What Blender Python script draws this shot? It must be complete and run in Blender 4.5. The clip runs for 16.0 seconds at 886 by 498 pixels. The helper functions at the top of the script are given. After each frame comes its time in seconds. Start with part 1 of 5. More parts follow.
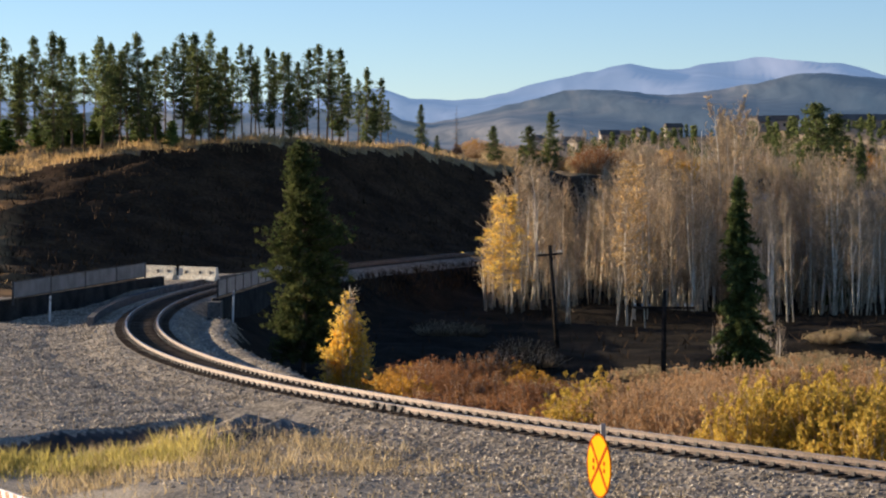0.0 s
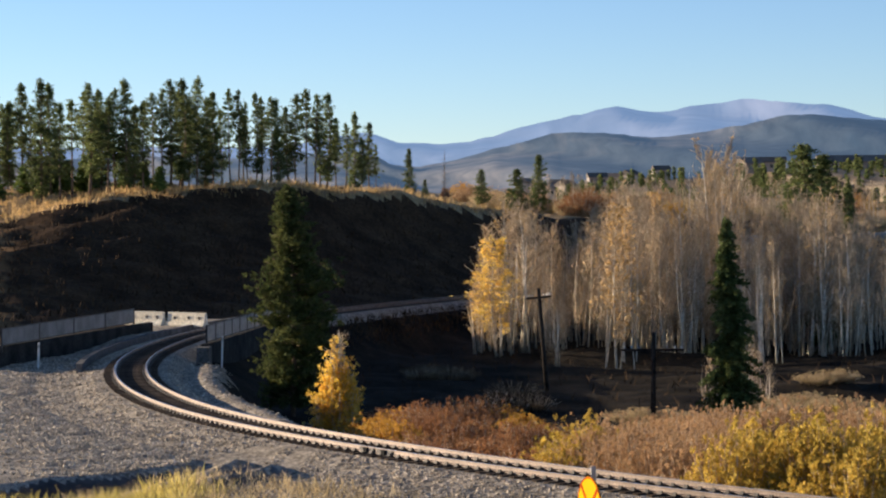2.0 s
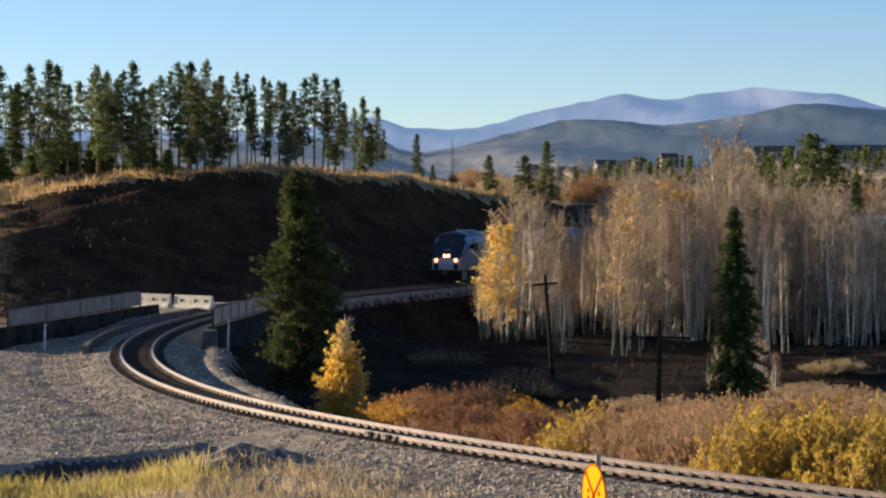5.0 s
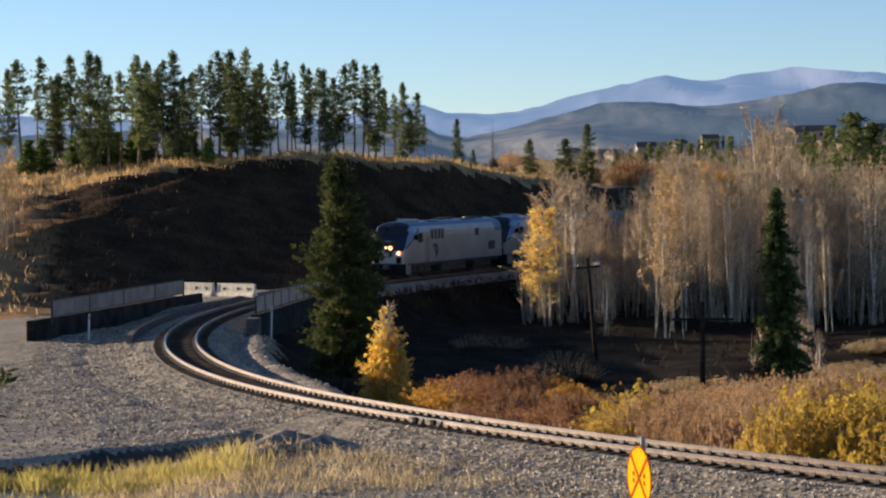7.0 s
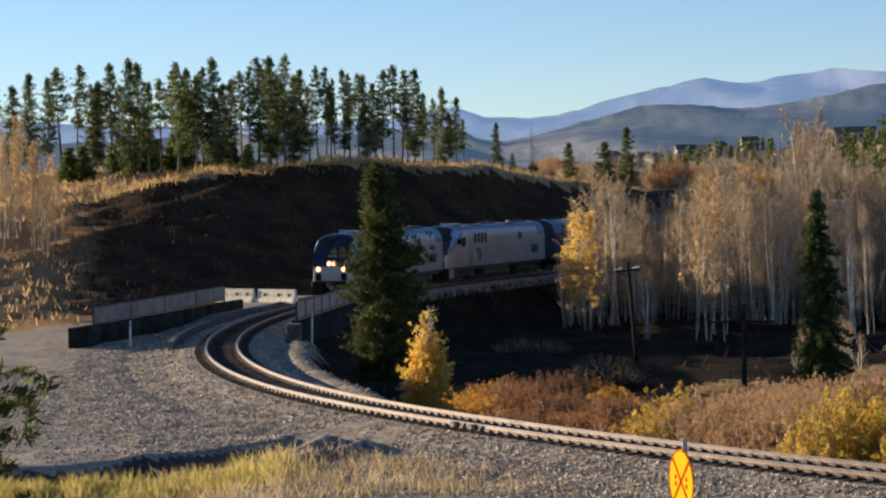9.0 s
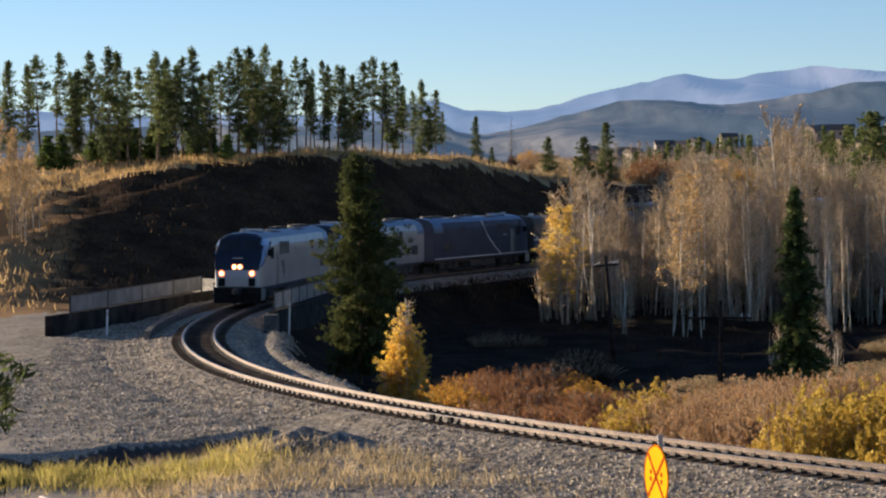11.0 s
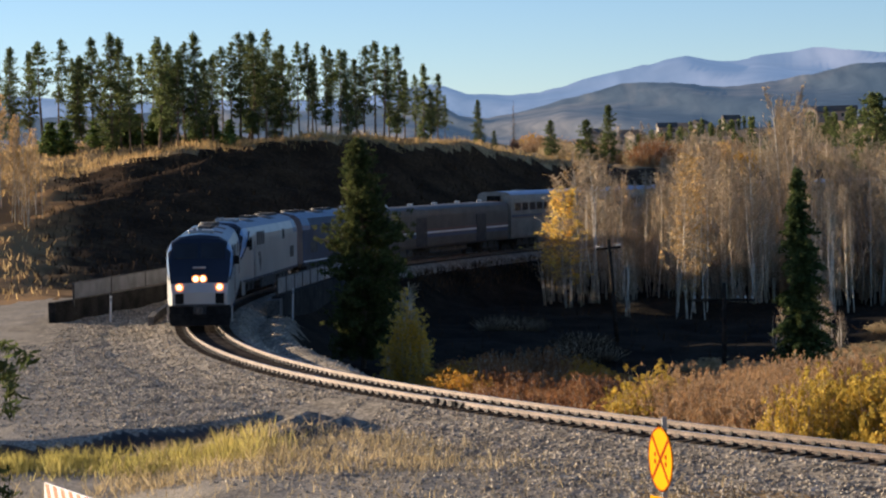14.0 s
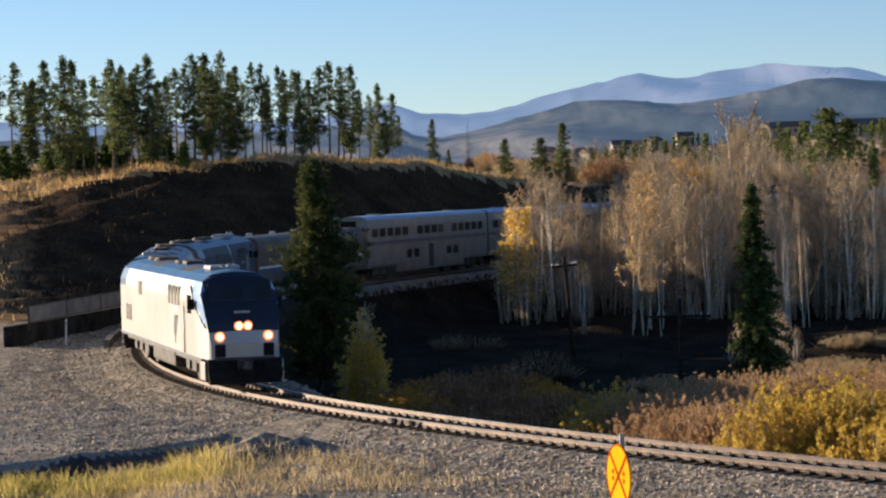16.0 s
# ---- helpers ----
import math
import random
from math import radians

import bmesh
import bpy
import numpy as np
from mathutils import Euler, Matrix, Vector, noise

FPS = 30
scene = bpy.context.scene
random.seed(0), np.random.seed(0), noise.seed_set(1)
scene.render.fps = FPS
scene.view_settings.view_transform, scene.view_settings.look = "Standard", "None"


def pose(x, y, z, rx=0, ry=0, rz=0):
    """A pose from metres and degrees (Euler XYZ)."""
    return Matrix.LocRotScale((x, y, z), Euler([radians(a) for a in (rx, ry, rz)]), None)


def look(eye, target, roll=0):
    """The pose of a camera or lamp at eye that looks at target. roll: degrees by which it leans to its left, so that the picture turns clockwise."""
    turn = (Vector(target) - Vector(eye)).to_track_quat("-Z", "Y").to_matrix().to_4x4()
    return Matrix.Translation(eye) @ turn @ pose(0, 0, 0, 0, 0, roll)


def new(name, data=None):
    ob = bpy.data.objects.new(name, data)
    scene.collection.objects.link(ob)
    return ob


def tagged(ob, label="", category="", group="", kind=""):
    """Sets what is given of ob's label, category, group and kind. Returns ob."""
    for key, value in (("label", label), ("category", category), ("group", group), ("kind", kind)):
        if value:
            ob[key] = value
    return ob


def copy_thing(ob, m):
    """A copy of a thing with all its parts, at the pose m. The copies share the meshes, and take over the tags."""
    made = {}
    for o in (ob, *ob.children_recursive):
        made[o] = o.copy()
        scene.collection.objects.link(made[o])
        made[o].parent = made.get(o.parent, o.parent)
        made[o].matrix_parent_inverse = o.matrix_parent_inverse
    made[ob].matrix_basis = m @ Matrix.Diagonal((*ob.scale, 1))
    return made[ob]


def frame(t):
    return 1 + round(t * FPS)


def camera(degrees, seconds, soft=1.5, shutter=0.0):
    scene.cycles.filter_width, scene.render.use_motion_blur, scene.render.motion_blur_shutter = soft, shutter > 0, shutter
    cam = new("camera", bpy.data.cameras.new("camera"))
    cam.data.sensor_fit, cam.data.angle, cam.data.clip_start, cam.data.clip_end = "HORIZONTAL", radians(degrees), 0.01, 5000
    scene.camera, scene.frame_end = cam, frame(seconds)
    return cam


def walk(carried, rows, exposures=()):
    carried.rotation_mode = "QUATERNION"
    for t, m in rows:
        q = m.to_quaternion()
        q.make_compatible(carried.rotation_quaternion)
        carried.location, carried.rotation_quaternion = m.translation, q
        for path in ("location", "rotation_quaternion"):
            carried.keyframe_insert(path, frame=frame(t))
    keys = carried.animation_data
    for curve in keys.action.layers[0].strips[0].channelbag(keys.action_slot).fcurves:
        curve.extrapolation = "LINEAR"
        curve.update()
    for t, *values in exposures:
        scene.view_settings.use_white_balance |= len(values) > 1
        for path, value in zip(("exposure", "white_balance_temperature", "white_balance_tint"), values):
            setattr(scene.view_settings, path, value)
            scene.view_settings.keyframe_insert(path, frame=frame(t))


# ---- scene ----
from math import sin, cos, pi, atan2, hypot

# ---------------------------------------------------------------- camera
EYE = (0.0, 0.0, 7.67)
cam = camera(21.15, 16.0, soft=2.2)
PATH = [
    (0.0, 0.001, -2.049, 0.004),
    (0.5, 0.009, -2.077, 0.127),
    (1.0, 0.052, -1.731, 0.093),
    (1.5, -0.019, -1.235, 0.025),
    (2.0, -0.286, -0.994, 0.420),
    (2.5, -0.793, -1.198, 0.613),
    (3.0, -0.492, -1.686, 0.225),
    (5.3, 0.019, -1.327, -0.297),
    (5.5, 0.459, -1.351, -0.077),
    (6.0, 1.027, -1.431, 0.214),
    (6.5, 0.927, -1.661, 0.383),
    (7.0, 0.881, -1.703, 0.691),
    (7.5, 0.696, -1.811, 1.042),
    (8.0, 0.701, -2.057, 0.988),
    (8.5, 1.265, -1.894, 0.893),
    (9.0, 1.833, -1.579, 1.153),
    (11.3, 1.239, -1.853, 0.243),
    (11.5, 1.309, -2.036, 0.025),
    (12.0, 1.258, -2.332, -0.010),
    (12.5, 0.807, -2.580, 0.314),
    (13.0, 0.842, -2.640, 0.545),
    (13.5, 1.372, -2.324, 0.513),
    (14.0, 1.385, -2.149, 0.807),
    (14.5, 1.136, -2.048, 1.197),
    (15.0, 0.633, -1.892, 1.480),
    (15.5, 0.144, -1.762, 1.754),
    (16.0, 0.295, -1.703, 1.412),
]
EXPOSURES = ((0.0, 1.14), (1.0, 1.16), (2.0, 1.21), (3.0, 1.16), (5.5, 1.12), (9.0, 1.10), (12.0, 1.09), (16.0, 1.07))
walk(cam, [(t, pose(*EYE, 90 + pitch, roll, yaw)) for t, yaw, pitch, roll in PATH], EXPOSURES)

# ---------------------------------------------------------------- light
SUN_AZ, SUN_EL = radians(-62), radians(11.0)       # clockwise from the line of sight
world = bpy.data.worlds.new("sky")
scene.world = world
world.use_nodes = True
sky = world.node_tree.nodes.new("ShaderNodeTexSky")
sky.sky_type, sky.sun_disc = "NISHITA", False
sky.sun_elevation, sky.sun_rotation = SUN_EL, SUN_AZ
sky.altitude, sky.air_density, sky.dust_density, sky.ozone_density = 2500, 1.0, 0.1, 3.0
back = world.node_tree.nodes["Background"]
back.inputs["Strength"].default_value = 0.072
tint = world.node_tree.nodes.new("ShaderNodeMix")
tint.data_type, tint.blend_type = "RGBA", "MULTIPLY"
tint.inputs["Factor"].default_value, tint.inputs["B"].default_value = 1.0, (1.01, 0.972, 1.045, 1)
world.node_tree.links.new(sky.outputs[0], tint.inputs["A"])
world.node_tree.links.new(tint.outputs["Result"], back.inputs["Color"])
sun = new("sun", bpy.data.lights.new("sun", "SUN"))
sun.data.energy, sun.data.angle, sun.data.color = 5.0, radians(0.5), (1.0, 0.825, 0.63)
TO_SUN = Vector((sin(SUN_AZ) * cos(SUN_EL), cos(SUN_AZ) * cos(SUN_EL), sin(SUN_EL)))
sun.matrix_world = look(TO_SUN * 300, (0, 0, 0))


# ---------------------------------------------------------------- materials
def mat(name, a, b, scale=3.0, rough=0.85, bump=0.0, fine=0.0, c=None, island=0.0, metal=0.0, glow=0.0, coords="Object", rnd=0.0, emit=None, bumpscale=None, trans=0.0, stone=0.0):
    """Two colours mixed by noise at two scales; island / rnd: change of brightness from clump to clump or from thing to thing."""
    m = bpy.data.materials.new(name)
    m.use_nodes = True
    nt = m.node_tree
    n, l = nt.nodes, nt.links
    bs = n["Principled BSDF"]
    tc = n.new("ShaderNodeTexCoord")
    big = n.new("ShaderNodeTexNoise")
    big.inputs["Scale"].default_value, big.inputs["Detail"].default_value = scale, 6
    l.new(tc.outputs[coords], big.inputs["Vector"])
    ramp = n.new("ShaderNodeValToRGB")
    ramp.color_ramp.elements[0].position, ramp.color_ramp.elements[1].position = 0.35, 0.65
    ramp.color_ramp.elements[0].color, ramp.color_ramp.elements[1].color = (*a, 1), (*b, 1)
    if c:
        e = ramp.color_ramp.elements.new(0.5)
        e.color = (*c, 1)
    l.new(big.outputs["Fac"], ramp.inputs["Fac"])
    colour = ramp.outputs["Color"]
    small = None
    if fine:
        small = n.new("ShaderNodeTexNoise")
        small.inputs["Scale"].default_value, small.inputs["Detail"].default_value = fine, 3
        l.new(tc.outputs[coords], small.inputs["Vector"])
        mr = n.new("ShaderNodeMapRange")
        mr.inputs["From Min"].default_value, mr.inputs["From Max"].default_value = 0.3, 0.7
        mr.inputs["To Min"].default_value, mr.inputs["To Max"].default_value = 0.62, 1.38
        l.new(small.outputs["Fac"], mr.inputs["Value"])
        mx = n.new("ShaderNodeMix")
        mx.data_type, mx.blend_type = "RGBA", "MULTIPLY"
        mx.inputs["Factor"].default_value = 1
        l.new(colour, mx.inputs["A"])
        l.new(mr.outputs[0], mx.inputs["B"])
        colour = mx.outputs["Result"]
    if stone:
        vor = n.new("ShaderNodeTexVoronoi")
        vor.inputs["Scale"].default_value = stone
        l.new(tc.outputs[coords], vor.inputs["Vector"])
        mr = n.new("ShaderNodeMapRange")
        mr.inputs["To Min"].default_value, mr.inputs["To Max"].default_value = 0.4, 1.6
        l.new(vor.outputs["Color"], mr.inputs["Value"])
        mx = n.new("ShaderNodeMix")
        mx.data_type, mx.blend_type = "RGBA", "MULTIPLY"
        mx.inputs["Factor"].default_value = 1
        l.new(colour, mx.inputs["A"])
        l.new(mr.outputs[0], mx.inputs["B"])
        colour = mx.outputs["Result"]
    for amount, node, out in ((island, "ShaderNodeNewGeometry", "Random Per Island"), (rnd, "ShaderNodeObjectInfo", "Random")):
        if amount:
            g = n.new(node)
            mr = n.new("ShaderNodeMapRange")
            mr.inputs["To Min"].default_value, mr.inputs["To Max"].default_value = 1 - amount, 1 + amount
            l.new(g.outputs[out], mr.inputs["Value"])
            mx = n.new("ShaderNodeMix")
            mx.data_type, mx.blend_type = "RGBA", "MULTIPLY"
            mx.inputs["Factor"].default_value = 1
            l.new(colour, mx.inputs["A"])
            l.new(mr.outputs[0], mx.inputs["B"])
            colour = mx.outputs["Result"]
    l.new(colour, bs.inputs["Base Color"])
    bs.inputs["Roughness"].default_value, bs.inputs["Metallic"].default_value = rough, metal
    bs.inputs["Specular IOR Level"].default_value = 0.04 if rough >= 0.8 else 0.5
    if bump:
        bp = n.new("ShaderNodeBump")
        bp.inputs["Strength"].default_value = bump
        bp.inputs["Distance"].default_value = bumpscale or 0.05
        l.new((small or big).outputs["Fac"], bp.inputs["Height"])
        l.new(bp.outputs[0], bs.inputs["Normal"])
    if glow:
        bs.inputs["Emission Strength"].default_value = glow
        bs.inputs["Emission Color"].default_value = (*(emit or b), 1)
    if trans:
        tr = n.new("ShaderNodeBsdfTranslucent")
        l.new(colour, tr.inputs["Color"])
        ms = n.new("ShaderNodeMixShader")
        ms.inputs[0].default_value = trans
        l.new(bs.outputs[0], ms.inputs[1])
        l.new(tr.outputs[0], ms.inputs[2])
        l.new(ms.outputs[0], n["Material Output"].inputs["Surface"])
    return m


M_LOT = mat("gravel_lot", (0.26, 0.225, 0.178), (0.345, 0.30, 0.24), 0.25, 0.95, 0.22, 9.0, stone=22, bumpscale=0.02)
M_BALLAST = mat("ballast", (0.21, 0.18, 0.14), (0.345, 0.295, 0.23), 1.2, 0.95, 0.4, 8.0, stone=9)
M_STONE = mat("loose_stone", (0.33, 0.275, 0.205), (0.60, 0.51, 0.39), 1.2, 0.9, 0, 0, island=0.5)
# The shade on the face of the cut is part of this dark colour.
M_CUT = mat("cut_earth_with_shade", (0.034, 0.020, 0.011), (0.080, 0.046, 0.023), 0.3, 0.95, 0.8, 3.0)


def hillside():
    """Dark brushy earth of the cut, shade painted in, that passes into sunlit brown dry grass towards the open slope.
    """
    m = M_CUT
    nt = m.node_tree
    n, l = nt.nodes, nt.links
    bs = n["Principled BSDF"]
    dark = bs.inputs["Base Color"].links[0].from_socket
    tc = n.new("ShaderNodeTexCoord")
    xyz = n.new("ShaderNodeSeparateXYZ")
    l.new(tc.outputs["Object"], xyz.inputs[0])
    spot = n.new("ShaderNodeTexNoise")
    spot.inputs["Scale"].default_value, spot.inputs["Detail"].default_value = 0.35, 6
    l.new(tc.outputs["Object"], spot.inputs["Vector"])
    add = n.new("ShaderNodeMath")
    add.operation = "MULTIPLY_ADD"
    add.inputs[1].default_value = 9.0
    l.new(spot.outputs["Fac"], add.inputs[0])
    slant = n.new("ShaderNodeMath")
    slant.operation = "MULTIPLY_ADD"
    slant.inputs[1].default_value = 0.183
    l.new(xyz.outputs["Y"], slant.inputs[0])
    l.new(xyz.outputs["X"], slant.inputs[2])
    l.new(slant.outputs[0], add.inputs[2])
    # edge of the painted shade, with the lit brown to its left
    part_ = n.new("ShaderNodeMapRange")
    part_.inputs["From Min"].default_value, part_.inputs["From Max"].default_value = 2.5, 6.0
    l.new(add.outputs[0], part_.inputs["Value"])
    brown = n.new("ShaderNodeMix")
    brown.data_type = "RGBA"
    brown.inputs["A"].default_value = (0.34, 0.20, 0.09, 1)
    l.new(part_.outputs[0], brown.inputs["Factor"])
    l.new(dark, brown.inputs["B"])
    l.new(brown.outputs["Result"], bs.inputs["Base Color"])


hillside()
# Dark soil that carries the shade along the ditch and the windrows.
M_DITCHSHADE = mat("ditch_shade_soil", (0.022, 0.019, 0.016), (0.06, 0.052, 0.044), 0.8, 0.6, 0.4, 5.0)
# Near-black soil: the shade over the valley floor is in its colour.
M_VALE = mat("valley_shade_soil", (0.008, 0.0065, 0.0045), (0.028, 0.021, 0.0135), 0.3, 0.95, 0.8, 3.0)
# Brush and weeds whose brown has the shade they stand in mixed in.
M_SHADEBRUSH = mat("shade_dulled_brush", (0.034, 0.022, 0.013), (0.085, 0.053, 0.029), 0.4, 0.9, island=0.4)
M_DRY = mat("dry_grass_soil", (0.24, 0.16, 0.08), (0.42, 0.29, 0.15), 0.35, 0.95, 0.8, 4.0)
M_RAIL = mat("rail_steel", (0.15, 0.11, 0.082), (0.235, 0.175, 0.135), 1.5, 0.55, 0.0, 20, metal=0.3)
M_RAILTOP = mat("rail_head", (0.45, 0.44, 0.43), (0.6, 0.58, 0.56), 1.0, 0.28, metal=1.0)
M_TIE = mat("tie_wood", (0.035, 0.026, 0.02), (0.10, 0.075, 0.055), 3.0, 0.9, 0.4, 15, rnd=0.4)
M_BARRIER = mat("pale_concrete", (0.66, 0.58, 0.43), (0.80, 0.73, 0.58), 1.2, 0.8, 0.15, 10)
M_DARKCONC = mat("stained_concrete", (0.09, 0.085, 0.08), (0.17, 0.16, 0.15), 0.8, 0.9, 0.3, 8)
# Bridge wall taken near black: its shaded side is in the colour.
M_WALLSHADE = mat("shade_black_wall", (0.018, 0.018, 0.017), (0.05, 0.047, 0.043), 0.8, 0.9, 0.3, 8)
M_GREYSTEEL = mat("galvanised_steel", (0.28, 0.28, 0.28), (0.42, 0.42, 0.42), 2.0, 0.5, metal=0.6)
M_DARKSTEEL = mat("dark_steel", (0.03, 0.03, 0.032), (0.07, 0.065, 0.06), 2.0, 0.6, metal=0.4)
M_MESHPANEL = mat("mesh_panel", (0.16, 0.16, 0.16), (0.25, 0.25, 0.25), 1.0, 0.6, metal=0.3)
M_BARK = mat("conifer_bark", (0.10, 0.07, 0.05), (0.24, 0.18, 0.13), 2.0, 0.9, 0.3, 12)
M_PINE = mat("pine_needles", (0.066, 0.092, 0.034), (0.16, 0.178, 0.066), 0.7, 0.8, island=0.45, rnd=0.25, trans=0.45)
M_DARKPINE = mat("dark_pine_needles", (0.045, 0.062, 0.022), (0.125, 0.135, 0.045), 0.9, 0.8, island=0.4, trans=0.3)
M_SPRUCE = mat("spruce_needles", (0.055, 0.085, 0.03), (0.13, 0.15, 0.05), 0.9, 0.8, island=0.4, rnd=0.2, trans=0.2)
M_YOUNG = mat("young_pine_needles", (0.10, 0.15, 0.04), (0.19, 0.23, 0.06), 0.9, 0.8, island=0.4, trans=0.25)
M_DEADNEEDLE = mat("dead_needles", (0.16, 0.09, 0.06), (0.25, 0.16, 0.11), 0.9, 0.9, island=0.4)
M_ASPENBARK = mat("aspen_bark", (0.42, 0.37, 0.29), (0.72, 0.65, 0.53), 1.2, 0.8, 0.2, 9, rnd=0.25)
M_TWIG = mat("bare_twigs", (0.38, 0.295, 0.20), (0.61, 0.49, 0.345), 0.6, 0.9, island=0.35, rnd=0.25)
M_GOLD = mat("golden_leaves", (0.78, 0.50, 0.06), (0.92, 0.68, 0.15), 0.8, 0.7, island=0.3, rnd=0.15, trans=0.5)
M_AMBER = mat("amber_leaves", (0.66, 0.45, 0.09), (0.84, 0.62, 0.16), 0.8, 0.7, island=0.3, rnd=0.15, trans=0.45)
M_FADED = mat("faded_leaves", (0.46, 0.29, 0.11), (0.64, 0.44, 0.20), 0.8, 0.8, island=0.4, rnd=0.2, trans=0.45)
M_ORANGE = mat("orange_leaves", (0.50, 0.27, 0.05), (0.68, 0.42, 0.09), 0.8, 0.8, island=0.4, trans=0.45)
M_RUSSET = mat("russet_leaves", (0.20, 0.095, 0.045), (0.46, 0.26, 0.11), 0.35, 0.85, island=0.3, c=(0.32, 0.155, 0.07), trans=0.4)
M_PINKTAN = mat("pinkish_willow_twigs", (0.34, 0.205, 0.105), (0.56, 0.375, 0.20), 0.35, 0.85, island=0.3, c=(0.45, 0.285, 0.15), trans=0.4)
M_YELGREEN = mat("yellow_green_leaves", (0.42, 0.30, 0.06), (0.64, 0.45, 0.10), 0.5, 0.8, island=0.4, trans=0.45)
M_GRASSY = mat("yellow_green_grass", (0.40, 0.34, 0.10), (0.58, 0.47, 0.16), 0.5, 0.8, island=0.35, trans=0.5)
M_STRAW = mat("straw_grass", (0.38, 0.29, 0.15), (0.58, 0.45, 0.26), 0.5, 0.85, island=0.4, trans=0.45)
M_HILLGRASS = mat("golden_dry_grass", (0.40, 0.26, 0.11), (0.62, 0.43, 0.20), 0.5, 0.85, island=0.4, trans=0.45)
M_SILVER = mat("silver_paint", (0.34, 0.335, 0.325), (0.42, 0.413, 0.40), 0.5, 0.38, 0, 0, metal=0.45)
M_STAINLESS = mat("stainless_steel", (0.22, 0.20, 0.178), (0.31, 0.285, 0.255), 0.7, 0.45, 0, 14, metal=0.45)
M_SLATE = mat("slate_blue_paint", (0.024, 0.032, 0.056), (0.042, 0.052, 0.08), 0.5, 0.62)
M_BAGGAGE = mat("dull_steel", (0.075, 0.066, 0.056), (0.115, 0.10, 0.087), 0.6, 0.5, 0, 12, metal=0.3)
M_DULLRED = mat("faded_red_band", (0.13, 0.055, 0.05), (0.17, 0.075, 0.065), 1.0, 0.5)
M_ROOFBLUE = mat("blue_paint", (0.03, 0.085, 0.17), (0.05, 0.13, 0.24), 0.8, 0.35)
M_CHEEK = mat("mid_blue_paint", (0.14, 0.27, 0.48), (0.20, 0.34, 0.56), 0.8, 0.35)
# Coach roof: the sky mirrored in bare steel, put in as pale blue.
M_SKYSHEEN = mat("roof_sky_sheen", (0.22, 0.36, 0.55), (0.32, 0.46, 0.64), 0.8, 0.4)
M_NAVY = mat("dark_blue_paint", (0.005, 0.009, 0.022), (0.009, 0.015, 0.034), 0.8, 0.42)
M_BLUESTRIPE = mat("blue_stripe_paint", (0.045, 0.06, 0.12), (0.065, 0.085, 0.15), 1.0, 0.5)
M_WHITESTRIPE = mat("white_stripe_paint", (0.72, 0.70, 0.66), (0.8, 0.78, 0.74), 1.0, 0.5)
M_GLASS = mat("dark_window_glass", (0.012, 0.014, 0.018), (0.02, 0.024, 0.03), 1.0, 0.08)
M_UNDER = mat("running_gear", (0.03, 0.027, 0.024), (0.10, 0.085, 0.07), 3.0, 0.75, 0, 12)
M_BLACK = mat("black_rubber", (0.012, 0.012, 0.012), (0.025, 0.024, 0.023), 3.0, 0.8)
M_LAMP = mat("headlight_glow", (1, 0.85, 0.62), (1, 0.85, 0.62), 1.0, 0.3, glow=4.0, emit=(1.0, 0.62, 0.30))
# Orange halo of the lit lamps, put on as a dim glowing disc.
M_LAMPHALO = mat("headlight_halo_glow", (0.9, 0.5, 0.3), (0.9, 0.5, 0.3), 1.0, 0.3, glow=0.9, emit=(1.0, 0.26, 0.07))
M_SIGN = mat("orange_yellow_sheeting", (0.66, 0.29, 0.0), (0.72, 0.33, 0.001), 2.0, 0.82)
M_SIGNRED = mat("orange_marking", (0.26, 0.04, 0.0), (0.32, 0.055, 0.0), 2.0, 0.82)
M_ORANGEBOARD = mat("orange_sheeting", (0.72, 0.10, 0.02), (0.80, 0.14, 0.04), 2.0, 0.5)
M_WHITEBOARD = mat("white_sheeting", (0.58, 0.55, 0.50), (0.66, 0.63, 0.58), 2.0, 0.5)
M_WHITEPOST = mat("white_post_paint", (0.68, 0.66, 0.62), (0.8, 0.78, 0.74), 3.0, 0.6)
M_POLE = mat("weathered_pole", (0.018, 0.014, 0.012), (0.052, 0.041, 0.033), 2.0, 0.9, 0.3, 12)
M_HOUSE = mat("house_siding", (0.30, 0.25, 0.21), (0.5, 0.45, 0.40), 0.1, 0.8, rnd=0.4)
M_ROOF = mat("house_roof", (0.10, 0.085, 0.075), (0.17, 0.15, 0.13), 0.3, 0.85, rnd=0.3)


# ---------------------------------------------------------------- small tools
def mesh_of(name, verts, faces, material, smooth=False):
    me = bpy.data.meshes.new(name)
    me.from_pydata(verts, [], faces)
    for m in (material if isinstance(material, (list, tuple)) else [material]):
        me.materials.append(m)
    if smooth:
        me.polygons.foreach_set("use_smooth", [True] * len(me.polygons))
    me.update()
    return me


def part(name, bm, material, parent=None, label="", m=None):
    """Links a bmesh or a mesh as one object under a thing."""
    if isinstance(bm, bmesh.types.BMesh):
        me = bpy.data.meshes.new(name)
        bm.to_mesh(me)
        bm.free()
        for x in (material if isinstance(material, (list, tuple)) else [material]):
            me.materials.append(x)
    else:
        me = bm
    ob = new(name, me)
    if parent:
        ob.parent = parent
    if m:
        ob.matrix_basis = m
    if label:
        ob["label"] = label
    return ob


def thing(name, label, category, group="", kind="", m=None):
    ob = new(name)
    if m:
        ob.matrix_basis = m
    return tagged(ob, label, category, group, kind)


